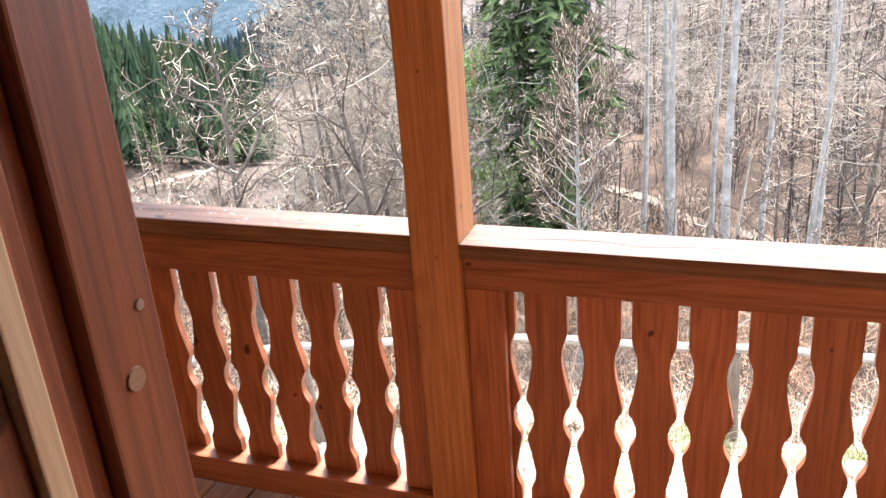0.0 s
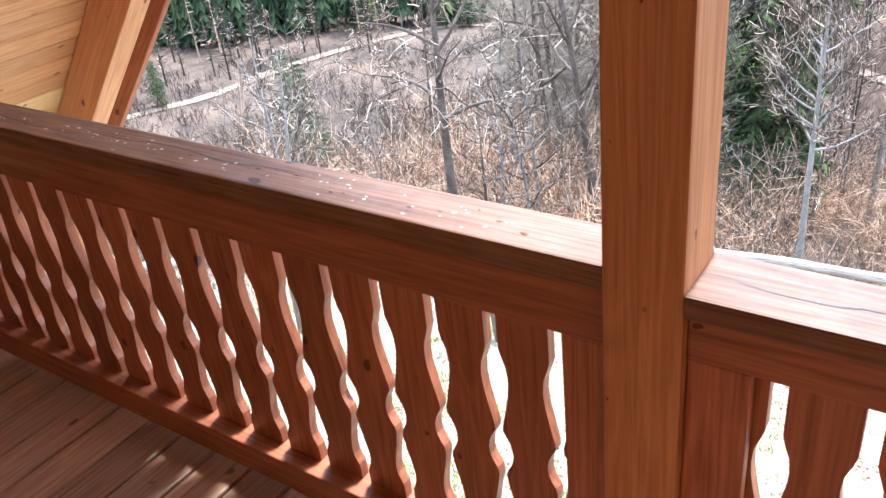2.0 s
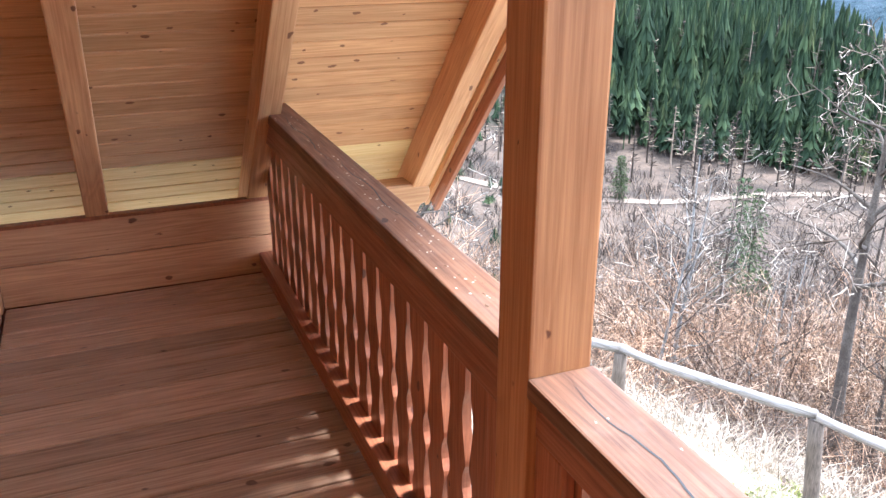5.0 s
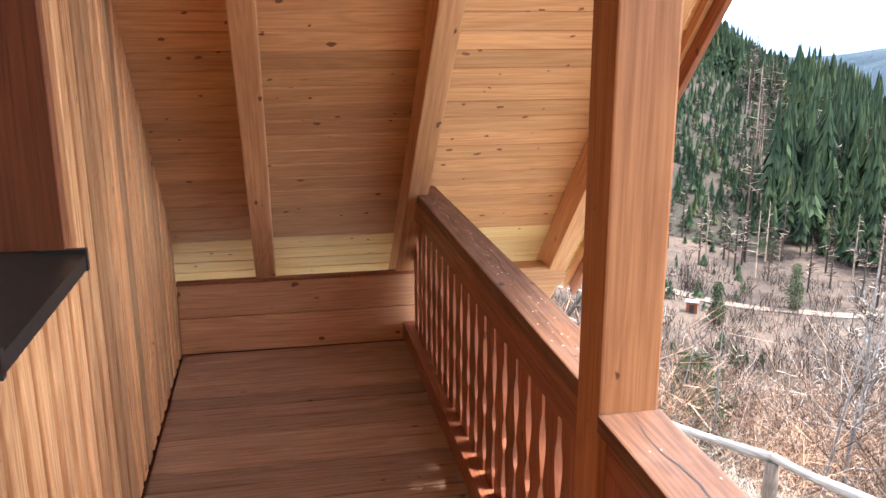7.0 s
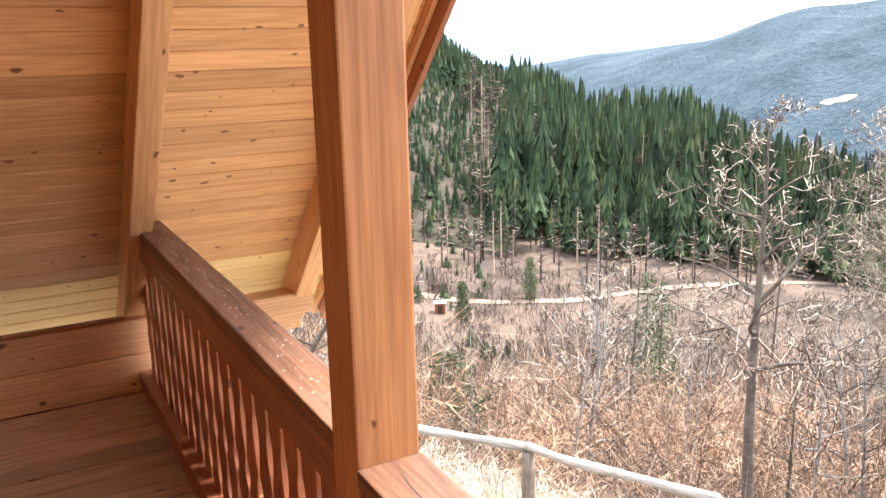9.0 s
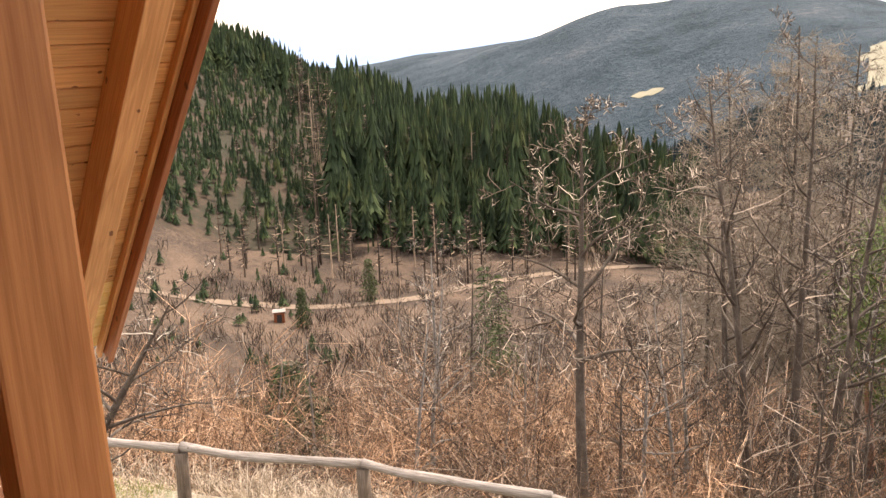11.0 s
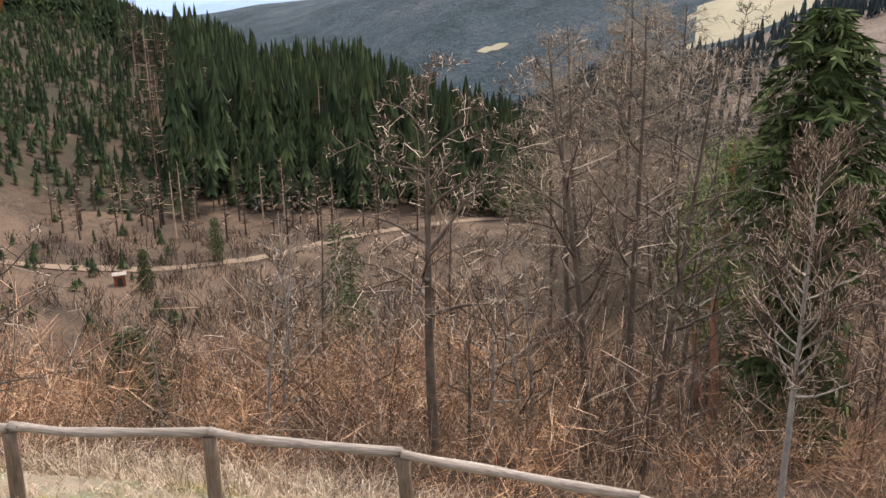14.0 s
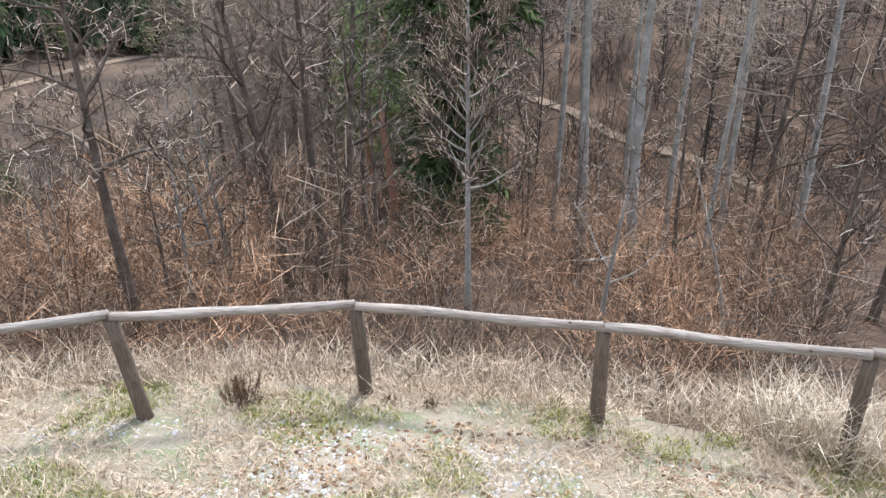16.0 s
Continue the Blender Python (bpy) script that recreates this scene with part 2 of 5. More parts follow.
part("backing", box(X_KNEE - 0.10, X_KNEE - 0.033, Y_WALL - 0.3, 0.13, -0.22, 0.30), JAMB, knee)


def roof_slab(name, lo, hi, y0, y1, right=False):
    """A band parallel to the roof slope between two vertical offsets from the boarding."""
    xe = X_KNEE - 0.50
    pts = [(xe, board_z(xe) + lo), (X_RIDGE, board_z(X_RIDGE) + lo), (X_RIDGE, board_z(X_RIDGE) + hi), (xe, board_z(xe) + hi)]
    if right:
        pts = [(2 * X_RIDGE - x, z) for x, z in pts]
    return prism(pts, "y", y0, y1)


# roof boarding as tongue-and-groove strips across the slope (one mesh a side)
def boarding(right):
    bm = bmesh.new()
    w, E0 = 0.104, 3.28
    length = (X_RIDGE + E0) / math.cos(math.atan(SLOPE))
    c, s = math.cos(math.atan(SLOPE)), math.sin(math.atan(SLOPE))
    n = int(length / w)
    for i in range(n):
        u0, u1 = i * w + 0.0015, (i + 1) * w - 0.0015
        g = 0.004
        prof = [(u0, g), (u0 + g, 0), (u1 - g, 0), (u1, g), (u1, 0.022), (u0, 0.022)]
        pts = [(-E0 + u * c - v * s, board_z(-E0) + u * s + v * c) for u, v in prof]
        if right:
            pts = [(2 * X_RIDGE - x, z) for x, z in reversed(pts)]
        lo = [bm.verts.new((x, Y_WALL - 0.9, z)) for x, z in pts]
        hi = [bm.verts.new((x, 1.11, z)) for x, z in pts]
        bm.faces.new(lo)
        bm.faces.new(list(reversed(hi)))
        # the six lowest boards take the colour with the eave light painted in
        for k in range(6):
            bm.faces.new((lo[k], hi[k], hi[(k + 1) % 6], lo[(k + 1) % 6])).material_index = 1 if i < 6 else 0
    bmesh.ops.recalc_face_normals(bm, faces=bm.faces)
    return bm


for right in (False, True):
    ob = link("ceiling", boarding(right), BOARDS)
    ob.data.materials.append(EAVE_LIT_BOARD)
    tagged(ob, "honey-coloured tongue-and-groove spruce boarding under the roof slope", "ceiling", kind="structure")
    ob = link("roof", roof_slab("roof", 0.034, 0.20, Y_WALL - 3.2, 1.12, right), TILE)
    tagged(ob, "steep overhanging gable roof covering seen from below", "roof", kind="structure")


def rafter(y0, y1, name="rafter", mat=RAFTER, lo=0.0, hi=0.258, x_end=-3.23, right=False):
    """A sloping beam, built along its own length so that the grain follows it."""
    ang = math.atan(SLOPE)
    x1 = X_RIDGE
    L = (x1 - x_end) / math.cos(ang)
    depth = (hi - lo) * math.cos(ang)
    bm = box(0, L, y0, y1, -depth, 0, 0.006)
    ob = link(name, bm, mat)
    zt = board_z(x_end) - (0.261 - hi)
    ob.matrix_world = pose(x_end, 0, zt - 0.002, 0, -math.degrees(ang), 0)
    if right:
        ob.matrix_world = pose(2 * X_RIDGE - x_end, 0, zt - 0.002, 0, -math.degrees(ang), 180) @ pose(0, -(y0 + y1), 0)
    return ob


for right in (False, True):
    for y0, y1 in ((-0.775, -0.675), (-0.035, 0.065), (0.85, 0.95), (-1.70, -1.60)):
        tagged(rafter(y0, y1, right=right), "planed spruce rafter running up the roof slope", "rafter", "roof rafters", "structure")
    b = rafter(1.115, 1.145, "barge_board", RAIL_X, lo=0.09, hi=0.36, x_end=-3.33, right=right)
    tagged(b, "reddish-brown barge board along the roof verge", "barge board", kind="structure")
    f = rafter(1.09, 1.113, "verge_batten", RAFTER, lo=0.19, hi=0.258, x_end=-3.31, right=right)
    tagged(f, "thin reddish-brown batten inside the barge board", "batten", kind="structure")

# eave purlin with a carved end
prof = [(0.135, 0.359), (0.875, 0.359), (0.915, 0.356), (0.945, 0.339), (0.955, 0.309), (0.95, 0.274), (0.93, 0.249), (0.9, 0.239),
        (0.89, 0.224), (0.88, 0.199), (0.855, 0.189), (0.83, 0.192), (0.805, 0.169), (0.775, 0.134), (0.735, 0.109), (0.685, 0.104), (0.135, 0.104)]
ob = link("purlin", prism(prof, "x", -3.0, -2.85, 0.004), PURLIN)
tagged(ob, "spruce eave purlin with a scroll-carved end under the rafters", "purlin", kind="structure")

# posts
for x in (0.0, 2.62):
    p = link("balcony_post", box(x - PW / 2, x + PW / 2, 0, PW, -0.2, board_z(x) - 0.01, 0.006), POST)
    tagged(p, "square reddish-brown stained wooden balcony post with knots", "post", "balcony posts", "structure")


# ---------------------------------------------------------------- railing
def half_gap(f):
    """Half the width of the cut-out between two slats, f running from the top (0) to the bottom (1)."""
    keys = ((0, .0135), (.19, .0135), (.215, .020), (.25, .027), (.30, .0295), (.35, .026), (.42, .017), (.48, .0085), (.50, .0085), (.52, .016),
            (.55, .025), (.585, .0285), (.62, .025), (.65, .015), (.665, .0085), (.69, .0085), (.75, .016), (.81, .024), (.855, .0285), (.89, .026), (.92, .018), (.935, .0135), (1, .0135))
    for (a, u), (b, v) in zip(keys, keys[1:]):
        if f <= b:
            return u + (v - u) * (f - a) / (b - a)
    return keys[-1][1]


S_TOP, S_BOT = 0.768, 0.115
LEFT_H = 0.908                          # top of the cap board towards the eave


def slat_mesh(pitch, left=True, right=True, top=0.80):
    zs = [0.10] + [S_BOT + (S_TOP - S_BOT) * k / 44 for k in range(45)] + [0.80]
    zs = [z for z in zs if z < top] + [top]
    h = [half_gap(min(1, max(0, (S_TOP - z) / (S_TOP - S_BOT)))) for z in zs]
    R = [(pitch / 2 - g if right else pitch / 2, z) for z, g in zip(zs, h)]
    Lf = [(-pitch / 2 + g if left else -pitch / 2, z) for z, g in zip(zs, h)]
    return prism(R + Lf[::-1], "y", 0.050, 0.074, 0.0)


def railing(x_left, x_right, slots, pitch, label, apron=0.772):
    """A bay: cap rail, apron board, bottom rail, stiles and cut-out slats between the given slot centres."""
    r = thing("balcony_railing", label, "railing", group="balcony railing bays")
    part("bottom_rail", box(x_left, x_right, 0.0, 0.10, 0.02, 0.113, 0.004), RAIL_X, r)
    part("apron_board", box(x_left, x_right, 0.018, 0.048, apron, 0.858, 0.004), RAIL_X, r)
    part("apron_board", box(x_left, x_right, 0.076, 0.100, 0.772, 0.858, 0.004), RAIL_X, r)
    first = None
    for a, b in zip(slots, slots[1:]):
        top = min(0.80, board_z((a + b) / 2 - 0.07) - 0.02)
        if top < 0.79:
            o = part("slat", slat_mesh(pitch, top=top), RAIL_Z, r)
        elif first is None:
            o = first = part("slat", slat_mesh(pitch), RAIL_Z, r)
        else:
            o = new("slat", first.data)
            o.parent = r
        o.location = ((a + b) / 2, random.uniform(-0.002, 0.002), 0)
    return r


LEFT = [-0.178 - 0.133 * k for k in range(20)][::-1]
left_bay = railing(X_KNEE + 0.01, -PW / 2, LEFT, 0.133, "reddish-brown railing bay with cut-out slats ending under the roof slope", 0.752)
part("stile", box(-0.150, -PW / 2 - 0.001, 0.022, 0.048, 0.115, 0.750), RAIL_Z, left_bay)
o = part("slat", slat_mesh(0.133, left=True, right=False), RAIL_Z, left_bay)
o.location = (-0.1115, 0.001, 0)
RIGHT = [0.198 + 0.1335 * k for k in range(17)]
right_bay = railing(PW / 2, 2.555, RIGHT, 0.1335, "reddish-brown railing bay with cut-out slats beside the balcony post")
part("stile", box(PW / 2 + 0.001, 0.165, 0.020, 0.048, 0.115, 0.771), RAIL_Z, right_bay)
o = part("slat", slat_mesh(0.1335, left=False, right=True), RAIL_Z, right_bay)
o.location = (0.13125, 0.001, 0)
part("stile", box(2.46, 2.554, 0.020, 0.048, 0.115, 0.771), RAIL_Z, right_bay)
part("cap_rail", box(-2.545, -PW / 2, 0.012, PW + 0.006, 0.86, LEFT_H, 0.006), CAP, left_bay, "weathered cap board with drying cracks and pale spots")
part("cap_rail", box(PW / 2, 2.555, -0.004, PW + 0.006, 0.86, RAIL_H, 0.006), CAP, right_bay, "weathered cap board with a long drying crack")
far_bay = railing(2.69, 5.0, [2.80 + 0.133 * k for k in range(17)], 0.133, "reddish-brown railing bay with cut-out slats")
part("cap_rail", box(2.685, 4.8, -0.004, PW + 0.006, 0.86, RAIL_H, 0.006), CAP, far_bay)

# drying cracks, pits and pale spots (flakes for hail marks) on the cap boards
def crack(x0, x1, y, seed, parent):
    rng = random.Random(seed)
    bm = bmesh.new()
    prev = None
    n, top = 26, LEFT_H if x1 < 0 else RAIL_H
    for i in range(n + 1):
        x = x0 + (x1 - x0) * i / n
        yy = y + 0.008 * math.sin(i * 0.5 + seed) + rng.uniform(-0.002, 0.002)
        w = 0.0018 * math.sin(math.pi * i / n) + 0.0004
        row = (bm.verts.new((x, yy - w, top + 0.0008)), bm.verts.new((x, yy + w, top + 0.0008)))
        if prev:
            bm.faces.new((prev[0], row[0], row[1], prev[1]))
        prev = row
    part("crack", bm, DARK, parent)


crack(-2.3, -1.45, 0.06, 1, left_bay)
crack(-1.5, -0.75, 0.085, 2, left_bay)
crack(0.12, 0.75, 0.062, 3, right_bay)
crack(0.95, 1.9, 0.05, 4, right_bay)


def flakes(name, mat, n, seed, x0, x1, lo, hi, label):
    rng = random.Random(seed)
    bm = bmesh.new()
    for k in range(n):
        x, y = rng.uniform(x0, x1), 0.072 + rng.gauss(0, 0.022)
        s = rng.uniform(lo, hi)
        c = Vector((x, y, (LEFT_H if x < 0 else RAIL_H) + 0.0006))
        ring = [bm.verts.new(c + Vector((math.cos(i * 1.047) * s * rng.uniform(0.6, 1.5), math.sin(i * 1.047) * s * rng.uniform(0.5, 0.9), rng.uniform(0, 0.0004)))) for i in range(6)]
        top = bm.verts.new(c + Vector((0, 0, s * 0.22)))
        for i in range(6):
            bm.faces.new((ring[i], ring[(i + 1) % 6], top))
    tagged(link(name, bm, mat), label, "debris", kind="stuff")


flakes("dropping_spots", PALE_SPOT, 80, 5, -2.3, -0.25, 0.002, 0.0058, "small pale spots on the cap rail")
flakes("dropping_spots", PALE_SPOT, 14, 6, 0.2, 1.3, 0.002, 0.005, "small pale spots on the cap rail")
flakes("bark_crumbs", BRASS, 22, 7, -1.2, -0.2, 0.003, 0.008, "small dark bark crumbs on the cap rail")

# ---------------------------------------------------------------- house wall with window and door
WIN = (-0.72, 0.0, 1.115, 2.05)          # x0, x1, z0, z1 of the window opening
DOOR = (0.18, 1.12, 0.02, 2.06)         # x0, x1, z0, z1 of the door opening
wall = thing("wall_gable", "gable wall clad in profiled vertical larch boards", "wall", kind="structure")
WY0, WY1 = Y_WALL - 0.24, Y_WALL - 0.022


def gable(x):
    return board_z(x) - 0.004


def wall_piece(x0, x1, z0, z1):
    pts = [(x0, z0), (x1, z0)]
    hi1 = gable(x1) if z1 is None else z1
    hi0 = gable(x0) if z1 is None else z1
    pts += [(x1, hi1)]
    if z1 is None and x0 < X_RIDGE < x1:
        pts += [(X_RIDGE, gable(X_RIDGE))]
    pts += [(x0, hi0)]
    part("wall_core", prism(pts, "y", WY0, WY1), JAMB, wall)


wall_piece(-2.95, WIN[0] - 0.026, -0.2, None)
wall_piece(WIN[0] - 0.026, WIN[1] + 0.024, -0.2, WIN[2] - 0.08)
wall_piece(WIN[0] - 0.026, WIN[1] + 0.024, WIN[3] + 0.025, None)
wall_piece(DOOR[0] - 0.106, DOOR[1] + 0.052, DOOR[3] + 0.16, None)
wall_piece(DOOR[1] + 0.052, 5.2, -0.2, None)
wall_piece(WIN[1] + 0.024, DOOR[0] - 0.082, -0.2, DOOR[3] + 0.158)


def clad_profile(w):
    """A flat board with eased edges and a set-back tongue beside it, seen from above."""
    return [(0, -0.0215), (w, -0.0215), (w, -0.0195), (w * 0.66, -0.0195), (w * 0.66 - 0.001, -0.004), (w * 0.66 - 0.004, 0.0), (0.004, 0.0), (0.0005, -0.004)]


CW = 0.124


def clad_board(x, w, z0, z1, top_left=None, top_right=None):
    prof = clad_profile(w)
    bm = bmesh.new()
    lo, hi = [], []
    for u, v in prof:
        zt = z1 if z1 is not None else gable(x + u) - 0.006
        lo.append(bm.verts.new((x + u, Y_WALL + v, z0)))
        hi.append(bm.verts.new((x + u, Y_WALL + v, zt)))
    n = len(prof)
    bm.faces.new(lo)
    bm.faces.new(hi[::-1])
    for k in range(n):
        bm.faces.new((lo[k], lo[(k + 1) % n], hi[(k + 1) % n], hi[k]))
    bmesh.ops.recalc_face_normals(bm, faces=bm.faces)
    return bm


i = 0
x = X_KNEE + 0.01
while x < 4.6:
    mid = x + CW / 2
    spans = [(0.012, None)]
    if WIN[0] - 0.035 < mid < WIN[1] + 0.035:
        spans = [(0.012, WIN[2] - 0.03), (WIN[3] + 0.02, None)]
    if DOOR[0] - 0.13 < mid < DOOR[1] + 0.05:
        spans = [(DOOR[3] + 0.16, None)]
    for z0, z1 in spans:
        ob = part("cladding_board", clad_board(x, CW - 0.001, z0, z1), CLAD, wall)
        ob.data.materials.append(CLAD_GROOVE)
        # recessed front faces get the darker wood that carries the groove shade
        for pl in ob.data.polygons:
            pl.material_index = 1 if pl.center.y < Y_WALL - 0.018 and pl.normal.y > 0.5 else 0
    x += CW

# window: deep dark reveal, pale frame, glass, dark metal sill
win = thing("window_1", "deep-set wooden window with a dark reveal and a sheet-metal sill", "window", kind="structure")
x0, x1, z0, z1 = WIN
YG = Y_WALL - 0.165
part("reveal_board", box(x0 - 0.022, x0, YG - 0.05, Y_WALL - 0.004, z0 - 0.005, z1 + 0.02, 0.002), JAMB, win, "dark-stained reveal board")
part("reveal_board", box(x1, x1 + 0.022, YG - 0.05, Y_WALL - 0.004, z0 - 0.005, z1 + 0.02, 0.002), JAMB, win, "dark-stained reveal board")
part("reveal_board", box(x0, x1, YG - 0.05, Y_WALL - 0.004, z1, z1 + 0.02, 0.002), JAMB, win)
for a, b in ((x0 + 0.002, x0 + 0.058), (x1 - 0.058, x1 - 0.002)):
    part("window_frame", box(a, b, YG - 0.06, YG, z0, z1, 0.005), PALE, win, "pale lacquered spruce frame")
part("window_frame", box(x0 + 0.058, x1 - 0.058, YG - 0.06, YG, z0, z0 + 0.05, 0.005), PALE, win)
part("window_frame", box(x0 + 0.058, x1 - 0.058, YG - 0.06, YG, z1 - 0.06, z1, 0.005), PALE, win)
part("weather_bar", box(x0 + 0.03, x1 - 0.03, YG, YG + 0.022, z0 + 0.045, z0 + 0.085, 0.008), SILL_METAL, win, "dark aluminium weather bar")
part("weather_bar", box(x0 + 0.03, x1 - 0.03, YG, YG + 0.012, z0 + 0.092, z0 + 0.112, 0.004), SILL_METAL, win)
for a, b in ((x0 + 0.062, x0 + 0.115), (x1 - 0.115, x1 - 0.062)):
    part("sash", box(a, b, YG - 0.05, YG + 0.008, z0 + 0.055, z1 - 0.065, 0.005), PALE, win)
glass, gt, gp = nodes_of("window_glass")
gp.inputs["Base Color"].default_value = (0.02, 0.022, 0.024, 1)
gp.inputs["Roughness"].default_value = 0.04
gp.inputs["Specular IOR Level"].default_value = 0.8
part("pane", box(x0 + 0.11, x1 - 0.11, YG - 0.03, YG - 0.022, z0 + 0.05, z1 - 0.06, 0.0), glass, win, "dark reflecting pane")
sy = Y_WALL + 0.045
sprof = [(YG, z0 - 0.002), (sy, z0 - 0.022), (sy, z0 - 0.062), (sy - 0.006, z0 - 0.062), (sy - 0.006, z0 - 0.028), (YG, z0 - 0.009)]
part("window_sill", prism(sprof, "x", x0 - 0.022, x1 + 0.016), SILL_METAL, win, "dark sheet-metal sill with a folded drip edge")
for a, b in ((x0 - 0.024, x0 - 0.002), (x1 - 0.004, x1 + 0.018)):
    part("sill_end_cap", box(a, b, YG + 0.10, sy + 0.004, z0 - 0.066, z0 - 0.006, 0.002), SILL_METAL, win)

# door: rebated dark frame, pale inner edge
door = thing("door_1", "open balcony doorway with a dark-stained rebated wooden frame", "door", kind="structure")
dx0, dx1, dz0, dz1 = DOOR
part("casing", box(dx0 - 0.08, dx0, Y_WALL - 0.102, Y_WALL - 0.010, 0.0, dz1 + 0.05, 0.004), JAMB, door, "wide dark-stained casing board with a plug and a screw")
part("frame", box(dx0 - 0.08, dx0 - 0.018, Y_WALL - 0.132, Y_WALL - 0.104, 0.0, dz1, 0.003), JAMB, door)
part("frame", box(dx0 - 0.08, dx0 - 0.007, Y_WALL - 0.155, Y_WALL - 0.134, 0.0, dz1, 0.003), JAMB, door)
part("inner_lining", box(dx0 - 0.08, dx0, Y_WALL - 0.185, Y_WALL - 0.157, 0.0, dz1, 0.003), PALE, door, "pale spruce inner lining")
part("frame", box(dx0 - 0.08, dx0 - 0.012, Y_WALL - 0.26, Y_WALL - 0.187, 0.0, dz1, 0.003), JAMB, door)
part("casing", box(dx1, dx1 + 0.05, Y_WALL - 0.26, Y_WALL - 0.010, 0.0, dz1 + 0.05, 0.004), JAMB, door)
part("casing", box(dx0 - 0.08, dx1 + 0.05, Y_WALL - 0.24, Y_WALL - 0.010, dz1 + 0.052, dz1 + 0.155, 0.004), JAMB, door)
part("threshold", box(dx0 - 0.02, dx1 + 0.02, Y_WALL - 0.30, Y_WALL + 0.0, 0.003, 0.022, 0.004), RAIL_X, door)


def disc(r, h, sides=14):
    bm = bmesh.new()
    bmesh.ops.create_cone(bm, cap_ends=True, segments=sides, radius1=r, radius2=r * 0.92, depth=h)
    return bm


plug = part("plug", disc(0.013, 0.003), FLOOR, door, "dark wooden plug")
plug.matrix_world = pose(dx0 + 0.001, -1.24, 1.271, 0, 90, 0)
screw = part("screw", disc(0.006, 0.003), STEEL, door, "small steel screw head")
screw.matrix_world = pose(dx0 + 0.001, -1.214, 1.338, 0, 90, 0)

# the room behind the door, closed and plain
room = thing("wall_room", "plain plastered room behind the balcony door", "wall", kind="structure")
RY = Y_WALL - 0.246
part("wall_front", box(-1.42, dx0 - 0.082, RY - 0.05, RY - 0.002, 0.0, 2.6, 0), PLASTER, room)
part("wall_side", box(-1.5, -1.42, -5.0, RY, 0.0, 2.6, 0), PLASTER, room)
part("wall_side", box(3.6, 3.68, -5.0, RY, 0.0, 2.6, 0), PLASTER, room)
part("wall_back", box(-1.5, 3.68, -5.08, -5.0, 0.0, 2.6, 0), PLASTER, room)
part("room_ceiling", box(-1.5, 3.68, -5.08, RY, 2.6, 2.68, 0), PLASTER, room)
part("room_floor", box(-1.5, 3.68, -5.08, RY - 0.002, -0.05, 0.0, 0), FLOOR, room)

# support under the purlin end
ob = link("purlin_post", box(-2.995, -2.855, 0.64, 0.77, -3.6, 0.102, 0.006), POST)
tagged(ob, "square stained wooden post under the carved purlin end", "post", kind="structure")
# house body below the balcony
ob = link("wall_below", box(-2.95, 5.2, -6.0, Y_WALL - 0.31, -4.2, -0.23, 0), PLASTER)
tagged(ob, "plain lower storey wall of the house", "wall", kind="structure")


# ---------------------------------------------------------------- land
def smooth(a, b, x):
    t = min(1.0, max(0.0, (x - a) / (b - a)))
    return t * t * (3 - 2 * t)


PROFILES = {
    -180: ((60, -2), (300, 12), (4500, 60)),
    -70: ((60, -8), (150, 2), (400, 30), (4500, 60)),
    0: ((48, -17), (62, -16), (150, -6), (260, 6), (600, 30), (4500, 60)),
    14: ((48, -17.5), (64, -17), (180, -36), (330, -62), (520, -14), (850, 6), (4500, 40)),
    22: ((52, -20), (100, -28), (250, -62), (470, -66), (640, -50), (850, -19), (1500, 25), (4500, 0)),
    28: ((60, -24), (110, -31), (250, -56), (850, -64), (1500, 78), (4500, 0)),
    38: ((70, -29), (115, -32), (160, -36), (400, -85), (850, -120), (1500, 48), (4500, 0)),
    45: ((75, -31), (125, -32), (230, -30), (300, -60), (900, -160), (1500, -14), (4500, -20)),
    51: ((75, -31), (125, -32), (230, -29), (300, -50), (900, -160), (1500, -64), (4000, 5)),
    57: ((75, -30), (125, -31), (230, -20), (280, -20), (500, -60), (1500, -150), (4000, 42)),
    63: ((75, -29), (125, -29), (230, -9), (300, -6), (600, -50), (1500, -100), (4000, 20)),
    75: ((70, -27), (110, -25), (230, 10), (300, 20), (4500, 40)),
    120: ((60, -14), (150, 0), (300, 30), (4500, 60)),
    180: ((60, -2), (300, 12), (4500, 60)),
}
_keys = sorted(PROFILES)


def profile_z(a, r):
    for k0, k1 in zip(_keys, _keys[1:]):
        if a <= k1:
            break
    u = smooth(0, 1, (a - k0) / (k1 - k0)) * 0.5 + 0.5 * (a - k0) / (k1 - k0)

    def at(k):
        P = PROFILES[k]
        if r <= P[0][0]:
            return P[0][1]
        for (r0, z0), (r1, z1) in zip(P, P[1:]):
            if r <= r1:
                return z0 + (z1 - z0) * math.log(r / r0) / math.log(r1 / r0)
        return P[-1][1]
    return at(k0) * (1 - u) + at(k1) * u


def azimuth(x, y):
    return math.degrees(math.atan2(-(x - 1.2), y + 0.3))


def fence_s(x, y):
    return math.hypot(x - 1.0, y + 6.5) - 13.2


